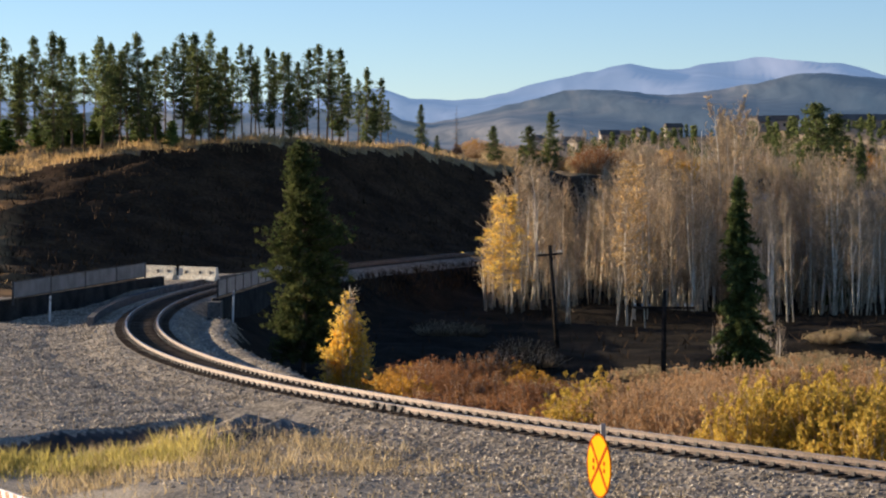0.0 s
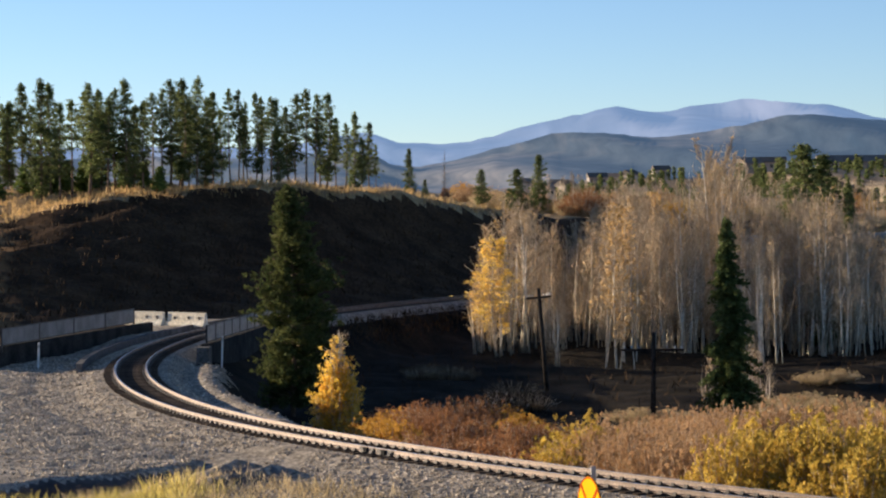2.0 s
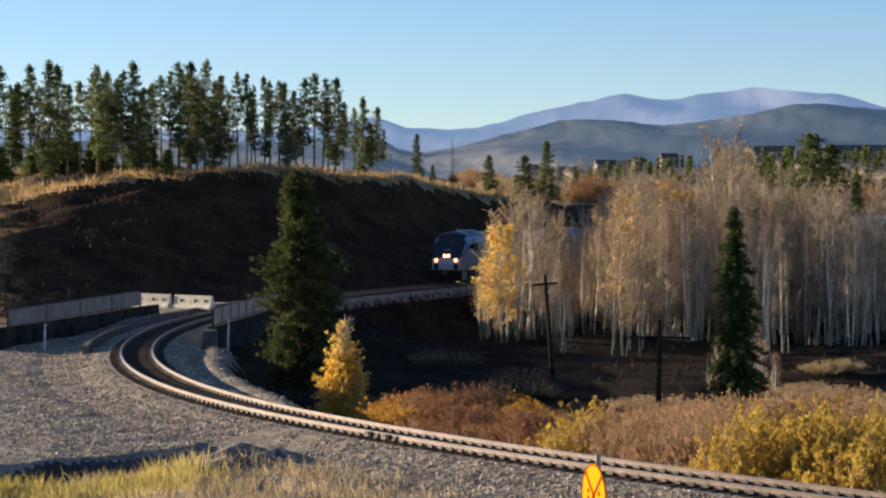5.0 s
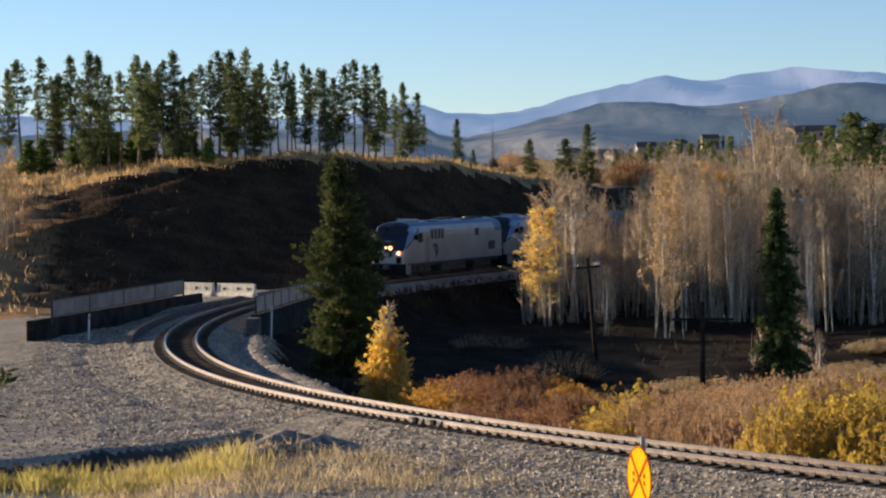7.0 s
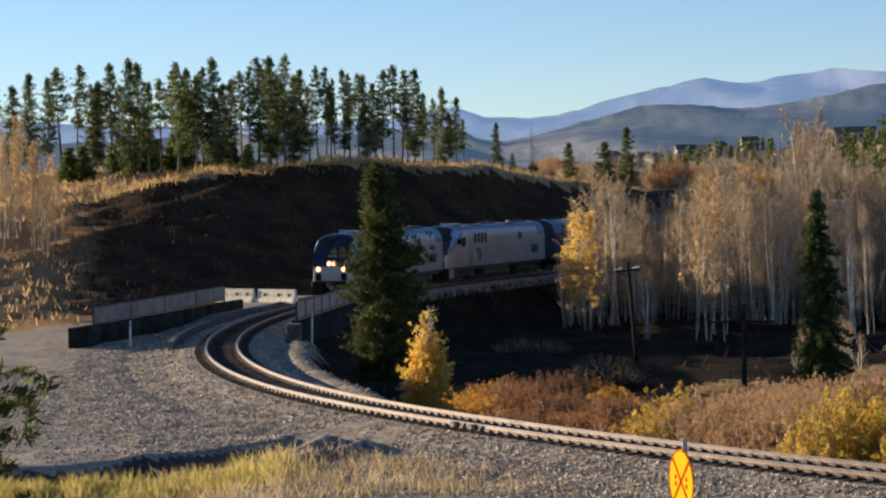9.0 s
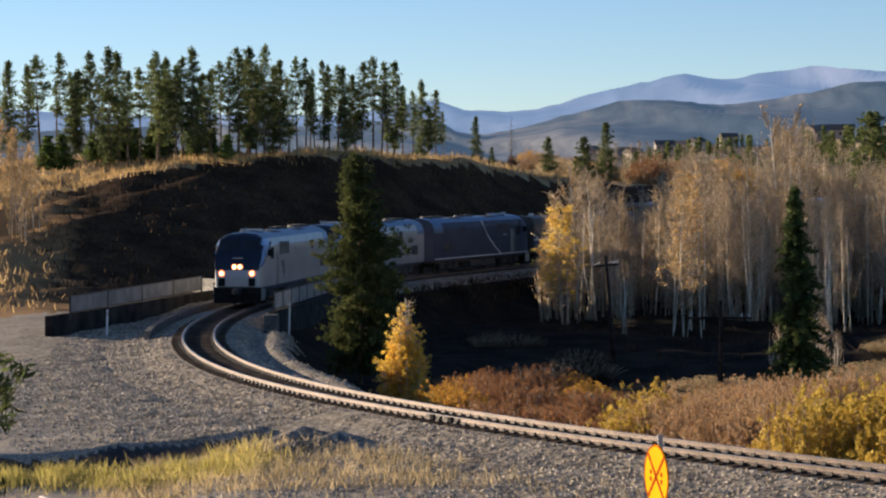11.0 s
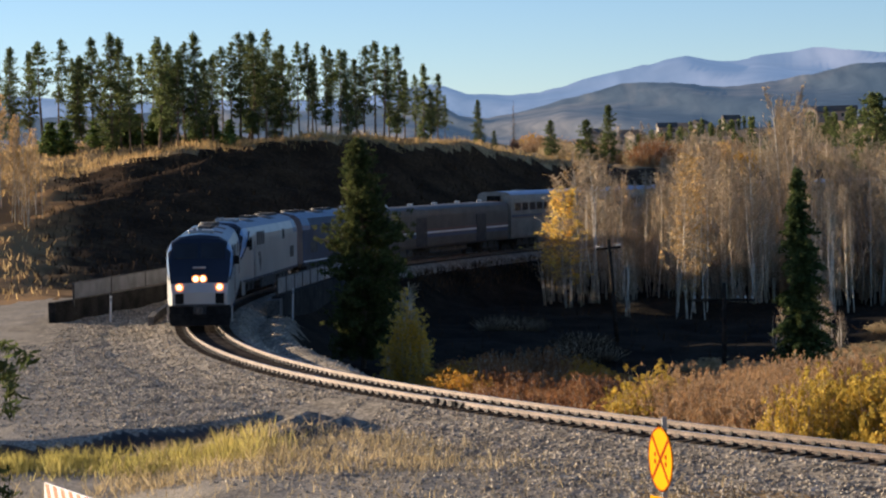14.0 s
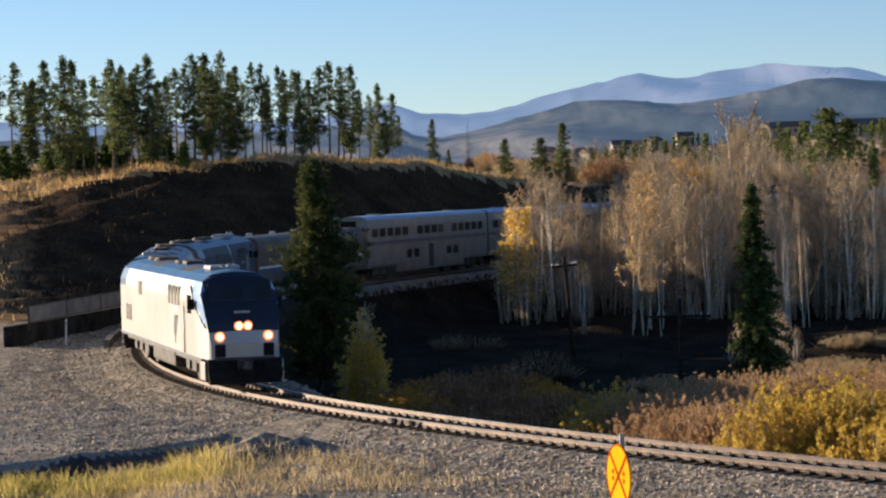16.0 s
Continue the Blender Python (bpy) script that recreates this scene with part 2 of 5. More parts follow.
def box(x0, x1, y0, y1, z0, z1, bevel=0.0, bm=None):
    own = bmesh.new()
    bmesh.ops.create_cube(own, size=1, matrix=Matrix.Translation(((x0 + x1) / 2, (y0 + y1) / 2, (z0 + z1) / 2)) @ Matrix.Diagonal((x1 - x0, y1 - y0, z1 - z0, 1)))
    if bevel:
        bmesh.ops.bevel(own, geom=own.edges[:], offset=bevel, segments=2, affect="EDGES", profile=0.5)
    if bm is None:
        return own
    me = bpy.data.meshes.new("tmp")
    own.to_mesh(me)
    own.free()
    bm.from_mesh(me)
    bpy.data.meshes.remove(me)
    return bm


def tube(points, radii, sides=6, bm=None):
    """A tapered tube through the points."""
    bm = bm or bmesh.new()
    rings = []
    for i, p in enumerate(points):
        p = Vector(p)
        d = (Vector(points[min(i + 1, len(points) - 1)]) - Vector(points[max(i - 1, 0)])).normalized()
        a = d.orthogonal().normalized()
        b = d.cross(a)
        rings.append([bm.verts.new(p + (a * cos(2 * pi * k / sides) + b * sin(2 * pi * k / sides)) * radii[i]) for k in range(sides)])
    for r, s in zip(rings, rings[1:]):
        for k in range(sides):
            f = bm.faces.new((r[k], r[(k + 1) % sides], s[(k + 1) % sides], s[k]))
            f.smooth = True
    bm.faces.new(rings[0][::-1])
    bm.faces.new(rings[-1])
    return bm


def prism(outline, x0, x1, bm=None):
    """An outline in y, z drawn out along x."""
    bm = bm or bmesh.new()
    a = [bm.verts.new((x0, y, z)) for y, z in outline]
    b = [bm.verts.new((x1, y, z)) for y, z in outline]
    n = len(outline)
    for k in range(n):
        bm.faces.new((a[k], a[(k + 1) % n], b[(k + 1) % n], b[k]))
    bm.faces.new(a[::-1])
    bm.faces.new(b)
    bmesh.ops.recalc_face_normals(bm, faces=bm.faces[:])
    return bm


# ---------------------------------------------------------------- the line of the track
STEP = 0.5
KNOTS = (0, 20, 40, 60, 80, 100, 120, 140, 165, 190, 330)
BENDS = (-.0060, -.0074, -.0133, -.0089, -.0075, -.0057, -.0080, -.0036, -.0025, -.0025, 0)
BACK = 60                                        # straight metres before the curve
COUNT = int(760 / STEP)


def track_line():
    s = (np.arange(COUNT) + 0.5) * STEP - BACK
    k = np.interp(s, KNOTS, BENDS)
    k[s < 0] = 0
    th = np.concatenate([[2.332], 2.332 + np.cumsum(k * STEP)])
    mid = th[:-1] + k * STEP / 2
    x = np.concatenate([[0], np.cumsum(np.cos(mid) * STEP)])
    y = np.concatenate([[0], np.cumsum(np.sin(mid) * STEP)])
    i = int(BACK / STEP)
    return x - x[i] + 15.625, y - y[i] + 55.211, th


TX, TY, TH = track_line()


def along(s, off=0.0):
    """Place and heading at s metres along the track, off metres to its left."""
    i = min(max((s + BACK) / STEP, 0), COUNT - 1e-6)
    a = int(i)
    w = i - a
    x, y, h = TX[a] * (1 - w) + TX[a + 1] * w, TY[a] * (1 - w) + TY[a + 1] * w, TH[a] * (1 - w) + TH[a + 1] * w
    return x - sin(h) * off, y + cos(h) * off, h


def offset(x, y):
    """Signed distance from the track (left of its heading is positive), for arrays."""
    out = np.empty(x.size)
    xs, ys = x.ravel(), y.ravel()
    for a in range(0, xs.size, 4000):
        dx = xs[a:a + 4000, None] - TX[None, ::2]
        dy = ys[a:a + 4000, None] - TY[None, ::2]
        d2 = dx * dx + dy * dy
        i = d2.argmin(1)
        r = np.arange(i.size)
        h = TH[::2][i]
        side = -np.sin(h) * dx[r, i] + np.cos(h) * dy[r, i]
        far = np.sqrt(d2[r, i])
        out[a:a + 4000] = np.where(np.abs(side) > far * 0.7, side, np.sign(side) * far)
    return out.reshape(x.shape)


def smooth(a, b, x):
    t = np.clip((x - a) / (b - a), 0, 1)
    return t * t * (3 - 2 * t)


def line_side(x, y, pts):
    """Distance to a polyline, signed: positive to its left."""
    best = np.full(x.shape, 1e9)
    sign = np.ones(x.shape)
    for (x0, y0), (x1, y1) in zip(pts, pts[1:]):
        dx, dy = x1 - x0, y1 - y0
        t = np.clip(((x - x0) * dx + (y - y0) * dy) / (dx * dx + dy * dy), 0, 1)
        d = np.hypot(x - x0 - t * dx, y - y0 - t * dy)
        s = np.sign(dx * (y - y0) - dy * (x - x0))
        near = d < best - 1e-6
        best = np.where(near, d, best)
        sign = np.where(near, s, sign)
    return best * sign


TOE = ((-150, 60), (-60, 116), (-35, 133), (-27, 152), (-21, 170), (-12, 184), (0, 207), (20, 243), (45, 287), (90, 350), (200, 480))
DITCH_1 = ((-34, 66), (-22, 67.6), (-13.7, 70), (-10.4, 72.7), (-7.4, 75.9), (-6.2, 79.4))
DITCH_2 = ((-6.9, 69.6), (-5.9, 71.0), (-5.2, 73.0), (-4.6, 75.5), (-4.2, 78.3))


def wobble(x, y, size, seed):
    r = np.random.RandomState(seed)
    z = np.zeros(x.shape)
    for k in range(7):
        a = r.uniform(0, 2 * pi)
        f = 2 * pi / size * r.uniform(0.6, 2.2)
        z += np.sin((x * cos(a) + y * sin(a)) * f + r.uniform(0, 6.3)) / 7 ** 0.5
    return z


def polar(b, d):
    """A place from its bearing (thousandths of its distance, to the right) and its distance ahead."""
    return b * d / 1000, d


def cut_width(x):
    """Metres from the toe of the cut to its crest."""
    return np.interp(x, (-60, -35, -15, 20, 60), (40, 32, 22, 16, 14))


def past_crest(x, y):
    """Metres behind the crest of the cut."""
    return line_side(x, y, TOE) - cut_width(x)


def on_plateau(b, d, behind):
    """Moves a place along its bearing until it lies behind the crest."""
    while d < 300:
        x, y = polar(b, d)
        if float(past_crest(np.array([x]), np.array([y]))[0]) > behind:
            break
        d += 1.5
    return d


def height(x, y):
    """The ground, for arrays of places."""
    x, y = np.asarray(x, float), np.asarray(y, float)
    off = offset(x, y)
    hill = line_side(x, y, TOE)
    lot = -0.55 + 0.03 * wobble(x, y, 6, 1)
    # the valley inside the curve
    floor = -3.3 + 0.3 * wobble(x, y, 25, 2) + 0.10 * wobble(x, y, 5, 3)
    shelf = smooth(86, 97, y) * smooth(136, 124, y)
    drop = smooth(-1.8 - 1.7 * shelf, -7.5 + 0.4 * shelf, off)
    z = lot * (1 - drop) + floor * drop
    # the cut and the plateau above it
    crest = np.interp(x, (-120, -60, -46, -38, -33, -26, -14, -4, 4, 12, 22, 60, 200), (3.2, 4.6, 6.0, 7.2, 8.4, 10.0, 10.3, 9.6, 8.3, 7.2, 6.4, 5.6, 7.0))
    width = cut_width(x)
    rise = np.clip(hill / width, 0, 1)
    rise = rise * rise * (1.6 - 0.6 * rise)
    up = crest * rise + np.clip(hill - width, 0, 400) * 0.012 + np.clip(hill - width, 0, 14) * np.interp(x, (-46, -37, -32, -25), (0.25, 0.22, 0.12, 0.0))
    z = z + np.where(hill > 0, up * (1 + 0.03 * wobble(x, y, 14, 4)) + 0.18 * wobble(x, y, 4, 5) * smooth(0, 6, hill), 0)
    # the bank on which the camera stands
    near = smooth(8, 24, off) * np.clip(1 - y / 50, 0, 1) ** 1.3
    z = z + 6.45 * near * (y < 50)
    # ditches and windrows by the lot
    z = z - 0.45 * np.exp(-(line_side(x, y, DITCH_1) / 0.45) ** 2)
    s = line_side(x, y, DITCH_2)
    z = z - 0.5 * smooth(0.25, -0.4, line_side(x, y, DITCH_1)) * smooth(48, 60, y) * smooth(-6.4, -10.5, x)
    z = z + 0.016 * wobble(x, y, 2.2, 6) * smooth(2.6, 4.5, np.abs(off))
    # under the track
    bed = np.where(off > 0, 1 - smooth(3.0, 5.2, off), 1 - smooth(2.0, 4.0, -off))
    z = z * (1 - bed) + -0.88 * bed
    z = z + 0.32 * (np.exp(-(s / 0.36) ** 2) + 0.85 * np.exp(-((s - 1.5) / 0.34) ** 2)) * smooth(80.5, 78, y) * smooth(2.9, 3.6, off) * smooth(68.5, 70.0, y)
    # windrows of stone on the inner shoulder of the curve
    z = z + (0.06 * np.exp(-((off + 3.3) / 0.3) ** 2) + 0.16 * np.exp(-((off + 4.2) / 0.3) ** 2)) * smooth(88, 97, y) * smooth(134, 126, y) * (1 + 0.25 * wobble(x, y, 4, 12))
    deck = smooth(136, 146, y) * smooth(176, 168, y) * smooth(8.5, 6.5, off) * smooth(2.5, 3.1, off)
    z = z * (1 - deck) - 0.1 * deck
    return z


def ground_z(x, y):
    return float(height(np.array([x]), np.array([y]))[0])


def ground():
    def axis(spans):
        v = [np.arange(a, b, s) for a, b, s in spans]
        return np.concatenate(v + [[spans[-1][1]]])
    xs = axis([(-2600, -400, 275), (-400, -120, 35), (-120, -48, 4), (-48, -28, 0.75), (-28, -16, 0.4), (-16, -2, 0.25), (-2, 48, 0.75), (48, 140, 4), (140, 400, 26), (400, 2600, 275)])
    ys = axis([(-300, -20, 40), (-20, 44, 4), (44, 66, 0.6), (66, 84, 0.25), (84, 140, 0.7), (140, 260, 1.4), (260, 420, 6), (420, 900, 40), (900, 4700, 380)])
    gx, gy = np.meshgrid(xs, ys)
    gz = height(gx, gy)
    nx, ny = len(xs), len(ys)
    verts = np.stack([gx, gy, gz], -1).reshape(-1, 3).tolist()
    off = offset(gx, gy)
    hill = line_side(gx, gy, TOE)
    faces, kinds = [], []
    # bands by the ditch and the windrows where shade is painted on
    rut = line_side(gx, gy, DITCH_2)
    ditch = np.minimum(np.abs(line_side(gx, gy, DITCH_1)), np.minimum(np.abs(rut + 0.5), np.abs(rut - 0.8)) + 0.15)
    for j in range(ny - 1):
        for i in range(nx - 1):
            a = j * nx + i
            faces.append((a, a + 1, a + nx + 1, a + nx))
            x, y, o, h = gx[j, i], gy[j, i], off[j, i], hill[j, i]
            w = 1.2 * noise.noise((x * 0.25, y * 0.25, 0)) + 0.6 * noise.noise((x, y, 3))
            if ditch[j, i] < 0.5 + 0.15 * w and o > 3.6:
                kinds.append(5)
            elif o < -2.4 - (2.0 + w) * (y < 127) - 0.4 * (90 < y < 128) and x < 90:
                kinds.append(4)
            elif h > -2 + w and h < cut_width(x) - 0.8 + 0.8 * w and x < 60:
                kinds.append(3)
            elif h > -2 + w or x < -34 + 3 * w or y < 57 + 3 * w + 0.2 * x:
                kinds.append(1)
            elif o < 9.5 + 2.5 * w:
                kinds.append(2)
            else:
                kinds.append(0)
    me = mesh_of("ground", verts, faces, [M_LOT, M_DRY, M_BALLAST, M_CUT, M_VALE, M_DITCHSHADE], True)
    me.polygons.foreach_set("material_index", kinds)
    return tagged(part("ground", me, None), "gravel lot, ballast and dry grass slopes of the valley", "ground", kind="structure")


ground()


# ---------------------------------------------------------------- railway track
def sweep(outline, s0, s1, off, step=1.0, zs=0.0):
    """An outline in (across, z) drawn along the track."""
    verts, faces = [], []
    n = len(outline)
    ss = np.arange(s0, s1 + 1e-6, step)
    for s in ss:
        for a, z in outline:
            x, y, _ = along(s, off + a)
            verts.append((x, y, z + zs))
    for j in range(len(ss) - 1):
        for k in range(n):
            faces.append((j * n + k, j * n + (k + 1) % n, (j + 1) * n + (k + 1) % n, (j + 1) * n + k))
    faces.append(tuple(range(n))[::-1])
    faces.append(tuple((len(ss) - 1) * n + k for k in range(n)))
    me = mesh_of("swept", verts, faces, [])
    bm = bmesh.new()
    bm.from_mesh(me)
    bmesh.ops.recalc_face_normals(bm, faces=bm.faces[:])
    bpy.data.meshes.remove(me)
    return bm


def railway():
    track = thing("railway_track", "curved single railway track with rusty rails on dark wooden ties", "railway track", kind="structure")
    rail = [(-0.075, -0.175), (0.075, -0.175), (0.075, -0.155), (0.012, -0.135), (0.012, -0.045), (0.038, -0.035), (0.038, -0.004), (0.03, 0.0), (-0.03, 0.0), (-0.038, -0.004), (-0.038, -0.035), (-0.012, -0.045), (-0.012, -0.135), (-0.075, -0.155)]
    for off in (0.755, -0.755):
        bm = sweep(rail, -BACK + 2, 620, off)
        for f in bm.faces:
            f.material_index = 1 if f.normal.z > 0.9 and f.calc_center_median().z > -0.01 else 0
        part("rail", bm, [M_RAIL, M_RAILTOP], track)
    bed = part("ballast_bed", sweep([(-2.95, -0.87), (-1.75, -0.27), (-1.3, -0.24), (1.3, -0.24), (1.75, -0.27), (2.9, -0.50), (4.6, -0.62), (6.4, -1.15)], -BACK + 2, 620, 0), M_BALLAST, track, "grey crushed stone ballast")
    return track


def rail_fittings(track):
    tie = mesh_of("tie", *box_data(-1.3, 1.3, -0.115, 0.115, -0.37, -0.19), M_TIE)
    far_v, far_f = [], []
    r = random.Random(5)
    s, k = -6.0, 0
    while s < 330:
        x, y, h = along(s, r.uniform(-0.03, 0.03))
        if k < 300:
            t = new("tie", tie)
            t.parent = track
            t.matrix_basis = pose(x, y, r.uniform(-0.012, 0.008), 0, 0, math.degrees(h) + 90 + r.uniform(-1.5, 1.5))
        else:
            vs, fs = box_data(-1.3, 1.3, -0.115, 0.115, -0.37, -0.19)
            m = pose(x, y, 0, 0, 0, math.degrees(h) + 90)
            b = len(far_v)
            far_v += [tuple(m @ Vector(v)) for v in vs]
            far_f += [tuple(b + i for i in f) for f in fs]
        s += 0.535
        k += 1
    tagged(part("tie_row", mesh_of("tie_row", far_v, far_f, M_TIE), None, track), kind="stuff")
    # the tie plates with their spikes, outside each rail
    pv, pf = [], []
    s = -6.0
    while s < 130:
        for off in (0.755, -0.755):
            x, y, h = along(s, off)
            m = pose(x, y, 0, 0, 0, math.degrees(h) + 90)
            for args in ((-0.19, 0.19, -0.10, 0.10, -0.19, -0.165), (0.085, 0.14, -0.06, 0.06, -0.17, -0.10), (-0.14, -0.085, -0.06, 0.06, -0.17, -0.10)):
                vs, fs = box_data(*args)
                b = len(pv)
                pv += [tuple(m @ Vector(v)) for v in vs]
                pf += [tuple(b + i for i in f) for f in fs]
        s += 0.535
    tagged(part("tie_plates", mesh_of("tie_plates", pv, pf, M_UNDER), None, track, "rusty steel tie plates and clips"), kind="stuff")


def box_data(x0, x1, y0, y1, z0, z1):
    v = [(x, y, z) for x in (x0, x1) for y in (y0, y1) for z in (z0, z1)]
    return v, [(0, 1, 3, 2), (4, 6, 7, 5), (0, 4, 5, 1), (2, 3, 7, 6), (0, 2, 6, 4), (1, 5, 7, 3)]


track = railway()


# ---------------------------------------------------------------- bridge and barriers
def rail_fence(name, label, pts, z0, z1, tall, spacing, panel_mat, post_mat):
    """A row of posts with panels and a top rail along points in the plan; z0, z1: height of its foot at both ends."""
    fence = thing(name, label, "fence", kind="structure")
    (xa, ya), (xb, yb) = pts
    length = hypot(xb - xa, yb - ya)
    turn = math.degrees(atan2(yb - ya, xb - xa))
    fence.matrix_basis = pose(xa, ya, z0, 0, -math.degrees(atan2(z1 - z0, length)), turn)
    n = max(2, round(length / spacing))
    for k in range(n + 1):
        x = length * k / n
        part("post", box(x - 0.05, x + 0.05, -0.05, 0.05, -0.3, tall + 0.03, 0.01), post_mat, fence)
    part("top_rail", box(0, length, -0.04, 0.04, tall - 0.05, tall, 0.01), post_mat, fence)
    part("bottom_rail", box(0, length, -0.03, 0.03, 0.06, 0.11, 0.01), post_mat, fence)
    for k in range(n):
        a, b = length * k / n + 0.07, length * (k + 1) / n - 0.07
        bm = bmesh.new()
        m = max(4, int((b - a) / 0.09))
        for i in range(m):
            x = a + (b - a) * (i + 0.5) / m
            box(x - 0.028, x + 0.028, -0.012, 0.012, 0.11, tall - 0.05, bm=bm)
        part("panel", bm, panel_mat, fence)
    return fence


def bridge():
    b = thing("bridge", "short concrete railway bridge with side walls darkened for shade", "bridge", kind="structure")
    part("side_wall", wall_along((-23.4, 122.5), (-18.06, 152), -2.6, 0.55, 0.5, 0.4), M_WALLSHADE, b, "long concrete wing wall darkened for shade")
    part("side_wall", wall_along((-12.55, 131), (-9.2, 174), -4.2, 0.25, 0.10, 0.45), M_WALLSHADE, b)
    part("abutment", box(-12.9, -12.2, 129.6, 131.4, -2.4, 0.12, 0.03), M_DARKCONC, b, "grey concrete abutment end")
    bm = sweep([(2.45, -0.6), (2.75, -0.6), (2.75, 0.02), (2.45, 0.02)], 72, 124, 0)
    part("deck_curb", bm, M_DARKCONC, b, "dark low deck kerb beside the ballast")
    return b


def wall_along(p, q, z0, za, zb, thick):
    bm = bmesh.new()
    d = Vector((q[0] - p[0], q[1] - p[1]))
    n = Vector((-d.y, d.x)).normalized() * thick / 2
    vs = [bm.verts.new((x + s * n.x, y + s * n.y, z)) for (x, y), zt in ((p, za), (q, zb)) for s in (-1, 1) for z in (z0, zt)]
    for f in ((0, 1, 3, 2), (4, 6, 7, 5), (0, 4, 5, 1), (2, 3, 7, 6), (0, 2, 6, 4), (1, 5, 7, 3)):
        bm.faces.new([vs[i] for i in f])
    bmesh.ops.recalc_face_normals(bm, faces=bm.faces[:])
    bmesh.ops.bevel(bm, geom=bm.edges[:], offset=0.03, segments=1, affect="EDGES")
    return bm


def jersey_barrier(x, y, turn, length):
    t = thing("concrete_barrier", "pale cream concrete traffic barrier with three round holes", "barrier", "barriers by the bridge", m=pose(x, y, ground_z(x, y), 0, 0, turn))
    part("body", prism([(-0.3, 0), (0.3, 0), (0.3, 0.1), (0.16, 0.35), (0.09, 0.92), (-0.09, 0.92), (-0.16, 0.35), (-0.3, 0.1)], -length / 2, length / 2), M_BARRIER, t)
    for k in (-0.3, 0.08, 0.36):
        bm = bmesh.new()
        bmesh.ops.create_cone(bm, cap_ends=True, segments=16, radius1=0.12, radius2=0.12, depth=0.03, matrix=pose(k * length, -0.145, 0.55, 90 + 6))
        part("lifting_hole", bm, M_DARKCONC, t, "dark round lifting hole")
    return t


bridge()
rail_fence("bridge_fence", "grey steel mesh fence on the bridge wall", ((-22.6, 124.5), (-18.85, 150)), 0.54, 0.5, 0.95, 6.4, M_MESHPANEL, M_DARKSTEEL)
rail_fence("bridge_fence", "weathered steel railing with flat panels on the bridge wall", ((-12.5, 131.5), (-9.4, 172)), 0.25, 0.10, 1.0, 3.0, M_GREYSTEEL, M_DARKSTEEL)
jersey_barrier(-16.35, 158.5, -36, 3.3)
jersey_barrier(-19.4, 160.5, -34, 3.3)


def marker_post(x, y, tall):
    t = thing("marker_post", "slim white marker post in the gravel", "post", "marker posts", m=pose(x, y, ground_z(x, y) - 0.1, 0, 2, 0))
    part("post", box(-0.05, 0.05, -0.02, 0.02, 0, tall, 0.008), M_WHITEPOST, t)
    part("reflector", box(-0.055, 0.055, -0.028, -0.018, tall - 0.3, tall - 0.12, 0.004), M_GREYSTEEL, t)
    return t


marker_post(-20.6, 124.0, 1.45)
marker_post(-11.5, 129.5, 1.9)


# ---------------------------------------------------------------- the train
def loft(stations):
    """Closed body through outlines of equal point count: [(x, [(y, z), ...]), ...]."""
    bm = bmesh.new()
    rings = [[bm.verts.new((x, y, z)) for y, z in o] for x, o in stations]
    n = len(rings[0])
    for a, b in zip(rings, rings[1:]):
        for k in range(n):
            bm.faces.new((a[k], a[(k + 1) % n], b[(k + 1) % n], b[k]))
    bm.faces.new(rings[0])
    bm.faces.new(rings[-1][::-1])
    bmesh.ops.recalc_face_normals(bm, faces=bm.faces[:])
    return bm


def bogie(parent, x, axles, radius):
    b = part("bogie", box(x - 1.9, x + 1.9, -1.22, -1.0, 0.42, 0.95, 0.06), M_UNDER, parent, "dark steel bogie frame")
    bm = bmesh.new()
    box(x - 1.9, x + 1.9, 1.0, 1.22, 0.42, 0.95, 0.06, bm)
    box(x - 0.35, x + 0.35, -1.1, 1.1, 0.5, 0.85, 0.03, bm)
    for s in (-1, 1):
        for k in (-0.75, 0.75):
            box(x + k - 0.14, x + k + 0.14, s * 1.26 - 0.06, s * 1.26 + 0.06, 0.5, 1.0, 0.03, bm)
    part("bolster", bm, M_UNDER, b)
    for k in axles:
        for s in (-0.72, 0.72):
            bm = bmesh.new()
            bmesh.ops.create_cone(bm, cap_ends=True, segments=28, radius1=radius, radius2=radius, depth=0.13, matrix=pose(x + k, s, radius, 90))
            bmesh.ops.create_cone(bm, cap_ends=True, segments=28, radius1=radius + 0.028, radius2=radius + 0.028, depth=0.03, matrix=pose(x + k, s * 0.9, radius, 90))
            bmesh.ops.bevel(bm, geom=bm.edges[:], offset=0.012, segments=1, affect="EDGES")
            part("wheel", bm, M_UNDER, b)
    return b


def disc(x, y, z, r, depth=0.06):
    bm = bmesh.new()
    bmesh.ops.create_cone(bm, cap_ends=True, segments=20, radius1=r, radius2=r * 0.94, depth=depth, matrix=pose(x, y, z, 0, 90))
    return bm


def loco_section(x, top, half):
    base = [(1.0, 1.05), (1.0, 1.4), (1.0, 1.9), (1.0, 2.45), (1.0, 2.9), (1.0, 3.25), (0.985, 3.55), (0.86, 4.0), (0.62, 4.25), (0.30, 4.36), (0.0, 4.40)]
    pts = [(half * a, min(z, top - 0.06 * a)) for a, z in base]
    return x, pts + [(-y, z) for y, z in reversed(pts[:-1])]


def cheek(x):
    """Lower edge of the blue field beside the cab."""
    return 3.95 - 1.6 * (max(0.0, x - 7.6) / 2.4) ** 0.85


